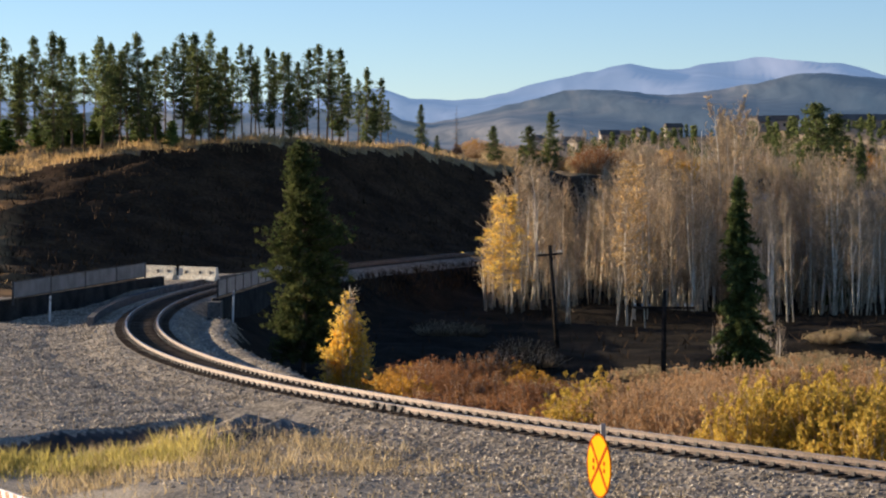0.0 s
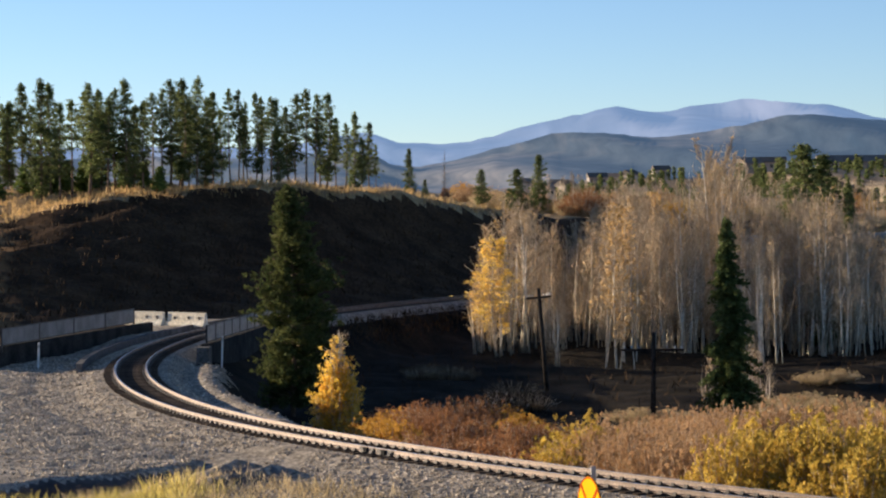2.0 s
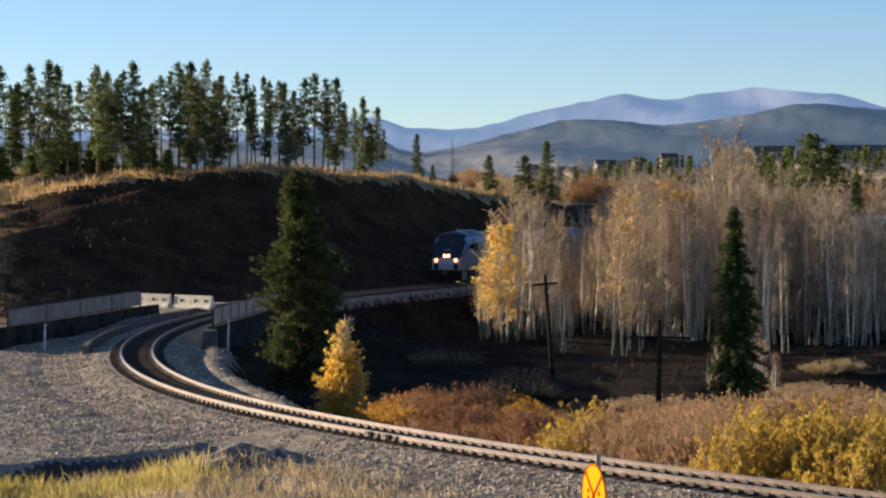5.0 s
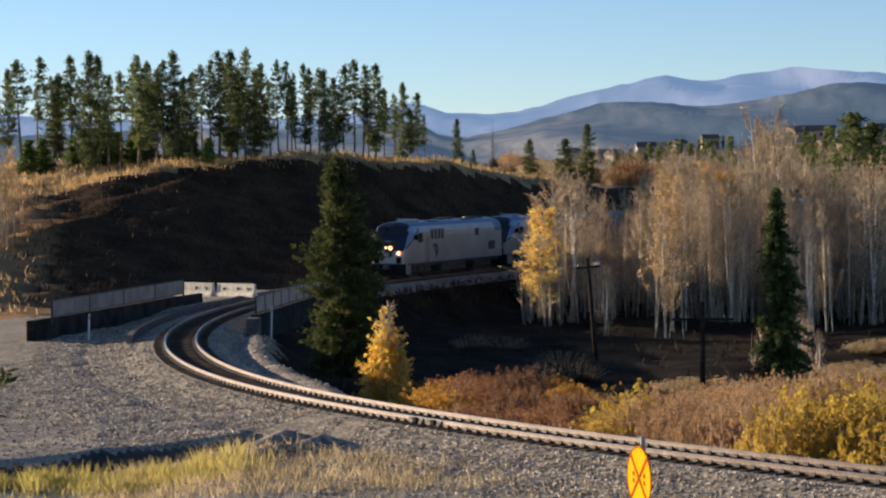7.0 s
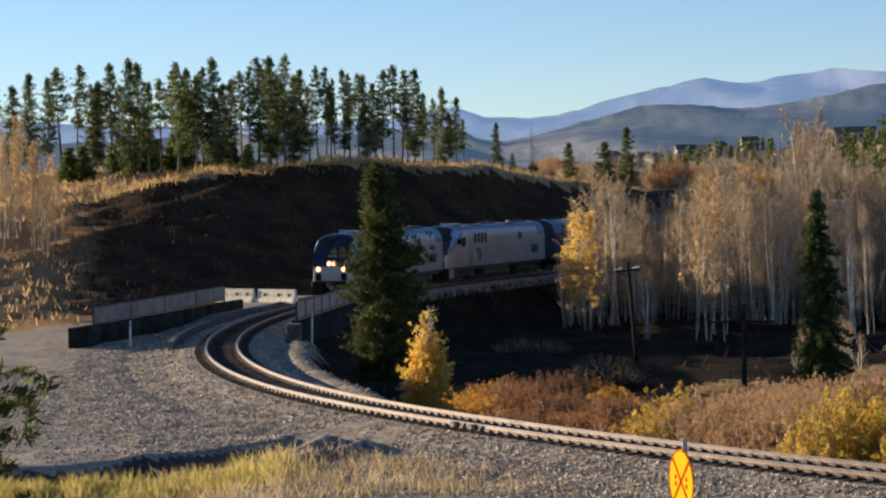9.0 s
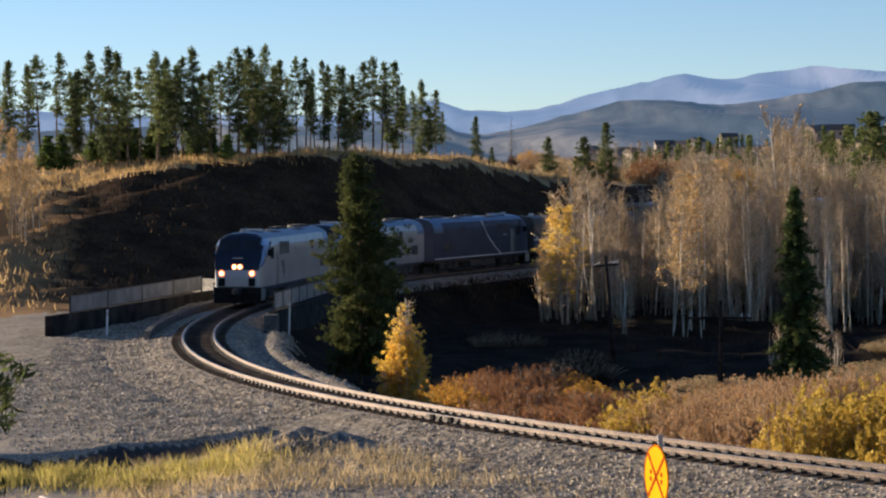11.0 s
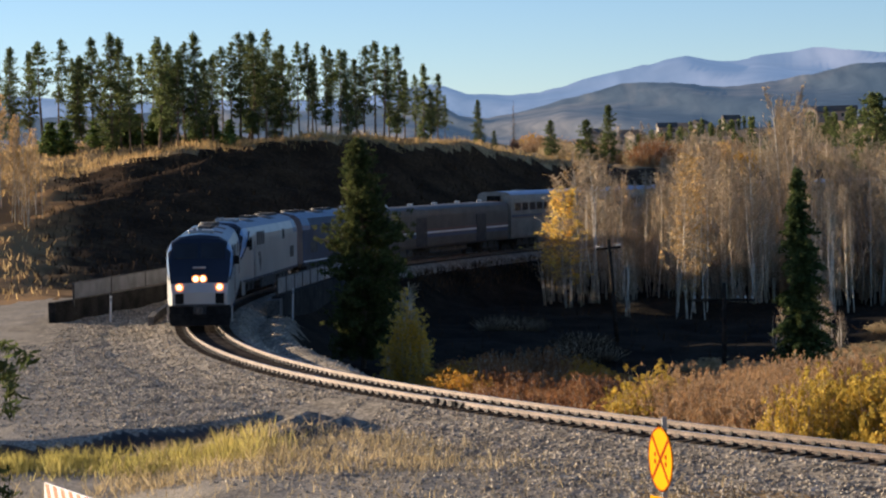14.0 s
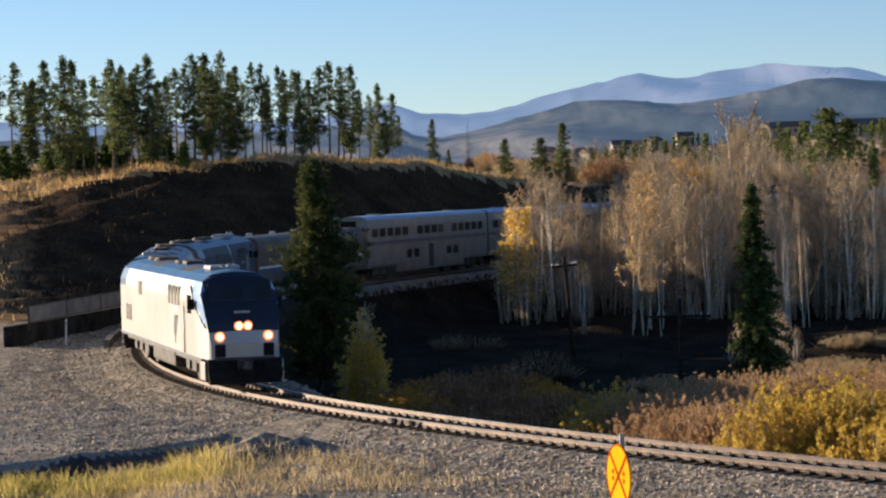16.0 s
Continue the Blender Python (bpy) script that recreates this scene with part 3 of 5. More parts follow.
def locomotive(label):
    car = thing("locomotive", label, "locomotive", "locomotives")
    st = [loco_section(-10.3, 4.4, 1.5)] + [loco_section(x, 4.4, 1.535) for x in np.linspace(-10.2, 6.8, 22)] + [loco_section(x, 4.4, 1.535) for x in (7.1, 7.4, 7.7, 8.0, 8.3, 8.6)]
    st += [loco_section(8.9, 4.34, 1.53), loco_section(9.15, 4.18, 1.51), loco_section(9.45, 3.75, 1.48), loco_section(9.8, 3.15, 1.43), loco_section(10.12, 2.52, 1.36), loco_section(10.24, 2.2, 1.32), loco_section(10.34, 1.75, 1.26)]
    bm = loft(st)
    for f in bm.faces:
        c = f.calc_center_median()
        side = abs(f.normal.y) > 0.75
        if c.x > 8.9 and not side and c.z > 2.3 and f.normal.x > 0.2:
            f.material_index = 2
        elif not side and c.z > 3.6:
            f.material_index = 1 if c.x > 4 or c.z < 4.2 or int((c.x + 20) / 2.4) % 3 else 3
        elif abs(f.normal.y) > 0.4 and c.x > 7.6 and c.z > cheek(c.x):
            f.material_index = 4
        elif abs(f.normal.y) > 0.5 and c.x < -8.2 and 3.1 < c.z < 4.1:
            f.material_index = 1
    for e in bm.edges:
        e.smooth = True
    part("body", bm, [M_SILVER, M_ROOFBLUE, M_NAVY, M_UNDER, M_CHEEK], car, "silver body with dark blue roof and front mask")
    # windscreen on the raked front
    for y in (-0.62, 0.62):
        m = pose(9.50, y, 3.62, 0, 60, 0)
        part("windscreen", box(-0.40, 0.40, -0.56, 0.56, -0.02, 0.05, 0.02), M_GLASS, car, "dark windscreen pane", m)
    for s in (-1, 1):
        m = s * 1.535
        part("side_window", box(7.0, 7.9, min(m, m + s * .012), max(m, m + s * .012), 2.75, 3.45, 0.004), M_GLASS, car, "dark cab side window")
        part("cab_door", box(5.7, 6.4, min(m, m + s * .02), max(m, m + s * .02), 1.15, 3.2, 0.008), M_STAINLESS, car)
        for k in range(4):
            x = 2.7 + 0.72 * k
            part("louvre", box(x, x + 0.46, min(m, m + s * .014), max(m, m + s * .014), 2.95, 3.72, 0.004), M_UNDER, car, "dark slanted air intake")
        part("grille", box(-8.6, -7.1, min(m, m + s * .018), max(m, m + s * .018), 1.75, 2.45, 0.005), M_UNDER, car, "dark rectangular grille")
        part("grille", box(-4.9, -4.1, min(m, m + s * .018), max(m, m + s * .018), 3.0, 3.6, 0.005), M_UNDER, car)
        part("stripe", box(-10.25, 9.9 if s < 0 else 9.9, min(s * 1.50, s * 1.552), max(s * 1.50, s * 1.552), 1.06, 1.16), M_SLATE, car, "thin dark stripe along the sill")
        # tail-fin shaped mark, three bent blades
        for k in range(3):
            bm = bmesh.new()
            pts = [(4.1 + 0.32 * k, 2.55), (4.34 + 0.32 * k, 2.55), (4.18 + 0.30 * k - 0.22, 2.0), (4.35 - 0.1 * k, 1.45), (4.28 - 0.1 * k, 1.45), (4.0 + 0.30 * k - 0.22, 2.0)]
            a = [bm.verts.new((x, m + s * 0.006, z)) for x, z in pts]
            b = [bm.verts.new((x, m - s * 0.01, z)) for x, z in pts]
            bm.faces.new(a)
            bm.faces.new(b[::-1])
            for i in range(6):
                bm.faces.new((a[i], a[(i + 1) % 6], b[(i + 1) % 6], b[i]))
            bmesh.ops.recalc_face_normals(bm, faces=bm.faces[:])
            part("mark", bm, M_NAVY, car, "dark blue bent blade of the emblem")
        part("lettering_bar", box(4.0, 5.0, min(m, m + s * .01), max(m, m + s * .01), 2.72, 2.86), M_GREYSTEEL, car, "grey bar of unreadable lettering")
        # dark line under the blue field beside the cab
        pts = [(x, s * float(np.interp(x, (7.6, 8.6, 9.15, 9.8, 10.1), (1.50, 1.525, 1.505, 1.43, 1.365))), cheek(x)) for x in np.linspace(7.75, 10.05, 10)]
        part("swoosh", tube(pts, [0.05] * 10, 4), M_NAVY, car, "dark blue curved stripe beside the cab")
        part("mirror", box(8.6, 8.75, min(s * 1.56, s * 1.82), max(s * 1.56, s * 1.82), 2.95, 3.35, 0.02), M_BLACK, car)
        part("handrail", tube([(6.55, s * 1.60, 1.2), (6.55, s * 1.60, 3.0)], [0.02, 0.02], 6), M_GREYSTEEL, car)
        l = part("ditch_light", disc(10.37, s * 0.92, 1.98, 0.10), M_LAMP, car, "glowing round ditch light")
        # glowing disc in place of the halo round the lamp
        part("reflector", disc(10.345, s * 0.92, 1.98, 0.19), M_LAMPHALO, car, "orange glowing disc for the halo of the lamp")
        part("light_box", box(10.25, 10.40, s * 0.92 - 0.2, s * 0.92 + 0.2, 1.22, 1.70, 0.03), M_BLACK, car, "black light housing")
    part("headlight_housing", box(10.02, 10.2, -0.36, 0.36, 2.18, 2.55, 0.04), M_NAVY, car)
    for y in (-0.17, 0.17):
        part("headlight", disc(10.23, y, 2.36, 0.10), M_LAMP, car, "glowing round headlight")
        # halo disc behind the headlight
        part("reflector", disc(10.205, y, 2.36, 0.18), M_LAMPHALO, car, "orange glowing disc for the halo of the lamp")
    part("emblem_bar", box(9.98, 10.04, -0.3, 0.3, 2.82, 2.92, 0.01), M_GREYSTEEL, car, "pale plain emblem on the nose", pose(-0.02, 0, 0, 0, 0, 0))
    bm = prism([(-1.35, 0.22), (1.35, 0.22), (1.42, 0.75), (-1.42, 0.75)], 10.1, 10.5)
    part("snow_plough", bm, M_BLACK, car, "dark steel plough blade")
    for y in (-0.7, -0.45, 0.45, 0.7):
        part("air_hose", tube([(10.4, y, 0.95), (10.52, y, 0.75), (10.5, y * 0.92, 0.5), (10.58, y * 0.85, 0.42)], [0.03] * 4, 6), M_BLACK, car)
    part("coupler_pocket", box(10.36, 10.44, -0.3, 0.3, 0.62, 1.12, 0.03), M_DARKSTEEL, car)
    part("anti_climber", box(10.2, 10.46, -1.15, 1.15, 1.1, 1.2, 0.02), M_DARKSTEEL, car)
    part("pilot", box(9.6, 10.38, -1.4, 1.4, 0.7, 1.15, 0.04), M_BLACK, car)
    part("coupler", box(10.3, 10.95, -0.14, 0.14, 0.75, 1.05, 0.05), M_UNDER, car)
    part("rear_coupler", box(-11.35, -10.2, -0.14, 0.14, 0.75, 1.05, 0.05), M_UNDER, car)
    part("pilot_panel", box(9.3, 10.2, -1.5, -1.44, 0.35, 1.06, 0.02), M_SILVER, car)
    part("pilot_panel", box(9.3, 10.2, 1.44, 1.5, 0.35, 1.06, 0.02), M_SILVER, car)
    part("fuel_tank", box(-2.6, 2.8, -1.35, 1.35, 0.35, 1.06, 0.12), M_UNDER, car)
    bm = box(-9.9, 9.4, -1.3, 1.3, 0.85, 1.06)
    part("underframe", bm, M_UNDER, car)
    for x, r in ((-8.3, 0.55), (-6.6, 0.55), (-1.8, 0.45)):
        bm = bmesh.new()
        bmesh.ops.create_cone(bm, cap_ends=True, segments=24, radius1=r, radius2=r * 0.92, depth=0.14, matrix=pose(x, 0, 4.44))
        part("roof_fan", bm, M_UNDER, car, "dark round roof fan")
    part("exhaust", box(-0.6, 0.4, -0.35, 0.35, 4.36, 4.52, 0.04), M_UNDER, car)
    part("air_conditioner", box(5.6, 6.9, -0.6, 0.6, 4.34, 4.52, 0.06), M_SILVER, car)
    bm = tube([(7.4, -0.25, 4.5), (7.8, -0.25, 4.55)], [0.03, 0.08], 8)
    tube([(7.4, 0, 4.5), (7.9, 0, 4.55)], [0.03, 0.09], 8, bm)
    part("horn", bm, M_GREYSTEEL, car)
    for x in (-6.55, 6.55):
        bogie(car, x, (-1.38, 1.38), 0.51)
    return car


def coach_section(x, h, half, r, z0=1.0):
    pts = [(half * 0.97, z0), (half, z0 + 0.2)]
    pts += [(half, z) for z in np.linspace(z0 + 0.5, h - r, 7)]
    pts += [(half - r + r * cos(a), h - r * 0.55 + r * 0.55 * sin(a)) for a in np.linspace(0.35, pi / 2, 5)]
    pts.append((0, h + 0.03))
    return x, pts + [(-y, z) for y, z in reversed(pts[:-1])]


def superliner():
    car = thing("passenger_coach", "two-level stainless steel passenger coach with dark window rows", "railway coach", "passenger coaches")
    h = 4.93
    bm = loft([coach_section(x, h, 1.55, 0.75, 0.55 if abs(x) < 7.2 else 1.0) for x in (-12.8, -12.6, -9.0, -7.21, -7.19, -3, 0, 3, 7.19, 7.21, 9.0, 12.6, 12.8)])
    for f in bm.faces:
        c = f.calc_center_median()
        # roof faces take the painted sky reflection
        f.material_index = 1 if c.z > h - 0.5 and f.normal.z > 0.25 else 0
    part("body", bm, [M_STAINLESS, M_SKYSHEEN], car, "fluted stainless body with sky reflection painted on the roof")
    for s in (-1, 1):
        a, b = sorted((s * 1.55, s * 1.563))
        for x in (-11.2, -9.7, -8.2, -6.7, -5.2, -2.2, -0.7, 0.8, 2.3, 5.4, 6.9, 8.4, 9.9, 11.4):
            part("window", box(x - 0.58, x + 0.58, a, b, 3.35, 3.98, 0.004), M_GLASS, car, "dark upper window")
        for x in (-5.4, -3.9, 3.1, 4.6):
            part("window", box(x - 0.5, x + 0.5, a, b, 1.55, 2.2, 0.004), M_GLASS, car)
        part("door", box(-0.5, 0.5, a, b, 0.65, 2.5, 0.004), M_DARKSTEEL, car, "dark lower side door")
        part("red_band", box(-12.7, 12.7, *sorted((s * 1.55, s * 1.556)), 2.72, 2.80), M_DULLRED, car)
        part("blue_band", box(-12.7, 12.7, *sorted((s * 1.55, s * 1.556)), 2.84, 2.98), M_BLUESTRIPE, car)
        part("sill_strip", box(-7.1, 7.1, *sorted((s * 1.51, s * 1.565)), 0.55, 0.66), M_STAINLESS, car)
    for s in (-1, 1):
        part("diaphragm", box(min(s * 12.8, s * 13.0), max(s * 12.8, s * 13.0), -0.6, 0.6, 2.6, 4.6, 0.03), M_BLACK, car, "black rubber gangway")
        part("coupler", box(min(s * 12.5, s * 13.1), max(s * 12.5, s * 13.1), -0.14, 0.14, 0.75, 1.05, 0.03), M_UNDER, car)
        bogie(car, s * 9.07, (-1.3, 1.3), 0.45)
        part("roof_vent", box(s * 8 - 0.5, s * 8 + 0.5, -0.4, 0.4, 4.93, 5.05, 0.04), M_STAINLESS, car)
    part("equipment_box", box(-12.4, -11.2, -1.3, 1.3, 0.6, 1.0, 0.05), M_UNDER, car)
    return car


def baggage_car():
    car = thing("baggage_car", "low silver baggage car with red, white and blue stripes", "railway coach")
    h = 4.15
    bm = loft([coach_section(x, h, 1.52, 0.7, 1.0) for x in np.linspace(-12.8, 12.8, 12)])
    for f in bm.faces:
        c = f.calc_center_median()
        f.material_index = 1 if c.z > h - 0.45 and f.normal.z > 0.3 else 0
    part("body", bm, [M_BAGGAGE, M_BAGGAGE], car)
    for s in (-1, 1):
        for z, w, m in ((2.28, 0.12, M_DULLRED), (2.08, 0.14, M_WHITESTRIPE), (1.78, 0.24, M_BLUESTRIPE)):
            part("stripe", box(-12.7, 12.7, *sorted((s * 1.52, s * 1.527)), z, z + w), m, car)
        for x in (-6.4, 6.4):
            part("sliding_door", box(x - 1.1, x + 1.1, *sorted((s * 1.52, s * 1.545)), 1.1, 3.3, 0.01), M_DARKSTEEL, car, "dark sliding baggage door")
        part("diaphragm", box(min(s * 12.8, s * 13.05), max(s * 12.8, s * 13.05), -0.6, 0.6, 1.2, 3.6, 0.03), M_BLACK, car)
        part("coupler", box(min(s * 12.5, s * 13.2), max(s * 12.5, s * 13.2), -0.14, 0.14, 0.75, 1.05, 0.03), M_UNDER, car)
        bogie(car, s * 9.4, (-1.25, 1.25), 0.45)
    for x in (-10, -5, 0, 5, 10):
        part("roof_vent", box(x - 0.18, x + 0.18, -0.18, 0.18, h, h + 0.22, 0.04), M_WHITEBOARD, car, "small pale roof vent")
    bm = box(-4, 4, -1.2, 1.2, 0.55, 1.02, 0.1)
    part("equipment_box", bm, M_UNDER, car)
    return car


TRAIN = []                                       # thing, metres from the nose to its middle, half the bogie distance, faces back
lead = locomotive("silver and blue diesel locomotive with lit headlights leading the train")
TRAIN.append((lead, 10.7, 6.55, False))
second = copy_thing(lead, Matrix())
tagged(second, "silver diesel locomotive coupled behind the leading one")
TRAIN.append((second, 10.7 + 21.9, 6.55, False))
third = copy_thing(lead, Matrix())
tagged(third, "slate blue diesel locomotive running tail first")
TRAIN.append((third, 10.7 + 44.6, 6.55, True))
for helper in (second, third):                   # only the leader shows its lights
    for o in list(helper.children_recursive):
        if o.name.split(".")[0] in ("headlight", "ditch_light", "reflector"):
            o.data = o.data.copy()
            o.data.materials[0] = M_GLASS
            o["label"] = "unlit round lamp"
for o in list(third.children):                   # the last one wears darker paint
    if o.name.split(".")[0] == "body":
        o.data = o.data.copy()
        o.data.materials[0] = M_SLATE
        o.data.materials[4] = M_SLATE
        o["label"] = "slate blue body with dark roof"
for side in (-1, 1):
    pts = [(-0.3 + 3.9 * (k / 10) ** 1.7, side * (1.54 if k > 2 else (1.36, 1.44, 1.51)[k]), 4.0 - 2.8 * k / 10) for k in range(11)]
    part("swoosh", tube(pts, [0.07] * 11, 4), M_WHITESTRIPE, third, "pale curved stripe across the side")
    part("sill_line", box(-10.2, 9.6, *sorted((side * 1.535, side * 1.556)), 1.18, 1.26), M_WHITESTRIPE, third, "thin pale line along the sill")
baggage = baggage_car()
TRAIN.append((baggage, 79.3, 9.4, False))
coach = superliner()
at = 79.3 + 13.15 + 13.05
for k in range(8):
    c = coach if k == 0 else copy_thing(coach, Matrix())
    TRAIN.append((c, at + 26.1 * k, 9.07, False))

NOSE_AT_END, SPEED = 40.4, 10.6


def nose(t):
    return NOSE_AT_END + SPEED * (16.0 - t)


# ---------------------------------------------------------------- plants
def cards(r, places, size, count, flat=0.5, stretch=1.0):
    """Small leaf or needle blades, count at each place (x, y, z, scale): vertices and faces."""
    p = np.repeat(np.asarray(places, float), count, axis=0)
    n = len(p)
    a = r.normal(size=(n, 3))
    a[:, 2] *= flat
    a /= np.linalg.norm(a, axis=1)[:, None]
    b = np.cross(a, r.normal(size=(n, 3)))
    b /= np.linalg.norm(b, axis=1)[:, None] + 1e-9
    s = size * p[:, 3] * r.uniform(0.6, 1.4, n)
    c = p[:, :3] + r.normal(size=(n, 3)) * (size * 0.7 * p[:, 3])[:, None]
    u, w = a * (s * stretch)[:, None], b * (s * 0.42)[:, None]
    v = np.stack([c - u, c + w * 0.9 - u * 0.1, c + u, c - w], 1).reshape(-1, 3)
    f = np.arange(4 * n).reshape(-1, 4)
    return v.tolist(), f.tolist()


def conifer_mesh(seed, tall, radius, bare, levels, tuft, per, droop=0.25, ragged=0.35, narrow=1.0):
    """Trunk and crown of one conifer. bare: share of the trunk with few branches."""
    r = np.random.RandomState(seed)
    bend = r.normal(size=2) * tall * 0.012
    top = lambda f: (bend[0] * sin(3 * f), bend[1] * sin(2.5 * f + 1), tall * f)
    bm = tube([top(f) for f in (0, 0.25, 0.5, 0.75, 1.0)], [tall * 0.0125, tall * 0.0105, tall * 0.008, tall * 0.0045, 0.008], 7)
    places = []
    for k in range(levels):
        f = bare + (1 - bare) * ((k + r.uniform(0, 0.8)) / levels)
        if ragged > 0.5 and r.uniform() < 0.18:
            continue
        shape = r.uniform(1 - ragged * 0.7, 1.1) * (1 - (f - bare) / (1 - bare)) ** (0.75 * narrow) * min(1.0, 0.45 + 3.2 * (f - bare) / (1 - bare)) if bare < 0.9 else 1
        for j in range(r.randint(3, 6)):
            turn = r.uniform(0, 2 * pi)
            reach = radius * shape * r.uniform(1 - ragged, 1 + ragged * 0.6) + 0.05 * radius
            x0, y0, z0 = top(f)
            m = max(2, int(reach / (tuft * 0.75)))
            for i in range(m):
                q = (i + 0.6) / m
                places.append((x0 + cos(turn) * reach * q, y0 + sin(turn) * reach * q, z0 - droop * reach * q * q + 0.12 * reach * q, 1.0 - 0.35 * q))
            if tall > 6 or j == 0:
                tube([(x0, y0, z0), (x0 + cos(turn) * reach * 0.8, y0 + sin(turn) * reach * 0.8, z0 - droop * reach * 0.6 + 0.1 * reach)], [tall * 0.0018 + 0.006, 0.006], 3, bm)
    x0, y0, z0 = top(0.99)
    places += [(x0, y0, z0 - tuft * 0.4 * i, 0.8) for i in range(4)]
    # dead stubs below the crown
    for k in range(int(10 * bare)):
        f = bare * r.uniform(0.25, 1)
        turn = r.uniform(0, 2 * pi)
        x0, y0, z0 = top(f)
        e = radius * r.uniform(0.15, 0.5)
        tube([(x0, y0, z0), (x0 + cos(turn) * e, y0 + sin(turn) * e, z0 - 0.1)], [0.02, 0.006], 3, bm)
    me = bpy.data.meshes.new("trunk")
    bm.to_mesh(me)
    bm.free()
    me.materials.append(M_BARK)
    v, f = cards(r, places, tuft, per, 0.45, 1.0)
    return me, (v, f)


def tree_of(name, label, category, group, trunk, crown, m):
    t = thing(name, label, category, group, m=m)
    part("trunk", trunk, None, t)
    part("crown", crown, None, t)
    return t


def pine_mesh(seed, tall, profile, bare, whorls, tuft, per, gaps, rise=0.2):
    """Trunk and needles of one pine. profile: reach of the branches by height; gaps: how open and lopsided it is."""
    r = np.random.RandomState(seed)
    bend = r.normal(size=2) * tall * 0.014
    turn0 = r.uniform(0, 6.3, 3)
    top = lambda f: Vector((bend[0] * sin(3 * f), bend[1] * sin(2.5 * f), tall * f))
    bm = tube([top(f) for f in (0, 0.2, 0.4, 0.6, 0.8, 1.0)], [tall * 0.0125, tall * 0.011, tall * 0.009, tall * 0.0065, tall * 0.0035, 0.006], 7)
    fs, rs = [p[0] for p in profile], [p[1] for p in profile]
    spots, ways = [], []
    for k in range(whorls):
        f = bare + (0.985 - bare) * (k + r.uniform(0, 1)) / whorls
        full = float(np.interp((f - bare) / (1 - bare), fs, rs))
        for j in range(r.randint(3, 6)):
            a = r.uniform(0, 2 * pi)
            lop = 1 + gaps * 0.55 * sin(a + turn0[0] + 4 * f) + gaps * 0.45 * sin(2 * a + turn0[1] + 11 * f)
            if r.uniform() < gaps * 0.35 or lop < 0.35:
                continue
            reach = full * r.uniform(0.55, 1.12) * lop
            lift = reach * (rise + r.uniform(-0.22, 0.22) - 0.25 * (1 - f))
            p0 = top(f)
            tip = p0 + Vector((cos(a) * reach, sin(a) * reach, lift))
            mid = p0.lerp(tip, 0.55) + Vector((0, 0, -0.06 * reach))
            tube([p0, mid, tip], [tall * 0.0016 + 0.008, tall * 0.001 + 0.006, 0.005], 3, bm)
            m = max(2, int(reach / (tuft * 0.9)))
            for i in range(m):
                q = 0.28 + 0.72 * (i + r.uniform(0.3, 1)) / m
                p = p0.lerp(mid, q / 0.55) if q < 0.55 else mid.lerp(tip, (q - 0.55) / 0.45)
                spread = 0.35 * tuft + 0.10 * reach * q
                spots.append((p.x + r.normal() * spread, p.y + r.normal() * spread, p.z + r.normal() * spread * 0.45))
                ways.append((cos(a) * 0.7, sin(a) * 0.7, 0.45))
    for i in range(7):
        p = top(1.0 - 0.012 * i)
        spots.append(tuple(p))
        ways.append((0, 0, 1.2))
    for k in range(int(14 * bare)):
        f, a = bare * r.uniform(0.2, 1), r.uniform(0, 2 * pi)
        p0, e = top(f), rs[1] * r.uniform(0.2, 0.6)
        tube([p0, p0 + Vector((cos(a) * e, sin(a) * e, -0.08))], [0.022, 0.006], 3, bm)
    me = bpy.data.meshes.new("trunk")
    bm.to_mesh(me)
    bm.free()
    me.materials.append(M_BARK)
    c = np.repeat(np.array(spots), per, axis=0)
    w = np.repeat(np.array(ways), per, axis=0)
    n = len(c)
    c = c + r.normal(size=(n, 3)) * tuft * (0.42, 0.42, 0.30)
    a = w + r.normal(size=(n, 3)) * 0.62
    a /= np.linalg.norm(a, axis=1)[:, None]
    b = np.cross(a, r.normal(size=(n, 3)))
    b /= np.linalg.norm(b, axis=1)[:, None] + 1e-9
    size = tuft * r.uniform(0.45, 1.0, n)[:, None]
    u, v = a * size * 0.75, b * size * 0.20
    verts = np.stack([c - u, c + v, c + u, c - v], 1).reshape(-1, 3)
    return me, (verts.tolist(), np.arange(4 * n).reshape(-1, 4).tolist())


R = random.Random(11)
SLIM = ((0, 0.55), (0.15, 0.9), (0.45, 1.0), (0.75, 0.62), (0.92, 0.30), (1, 0.06))
FULL = ((0, 0.9), (0.2, 1.25), (0.5, 1.05), (0.8, 0.58), (0.95, 0.22), (1, 0.05))
PINES = []
for k, (bare, full, gaps, whorls) in enumerate(((0.36, SLIM, 0.8, 44), (0.12, FULL, 0.5, 58), (0.46, SLIM, 0.9, 38), (0.28, FULL, 0.65, 50), (0.08, FULL, 0.45, 60), (0.42, SLIM, 0.75, 42), (0.22, SLIM, 0.7, 50), (0.5, SLIM, 0.95, 34), (0.18, FULL, 0.6, 54))):
    tr, (v, f) = pine_mesh(100 + k, 10.0, full, bare, whorls, 0.26, 9, gaps)
    PINES.append((tr, mesh_of("crown", v, f, M_PINE)))


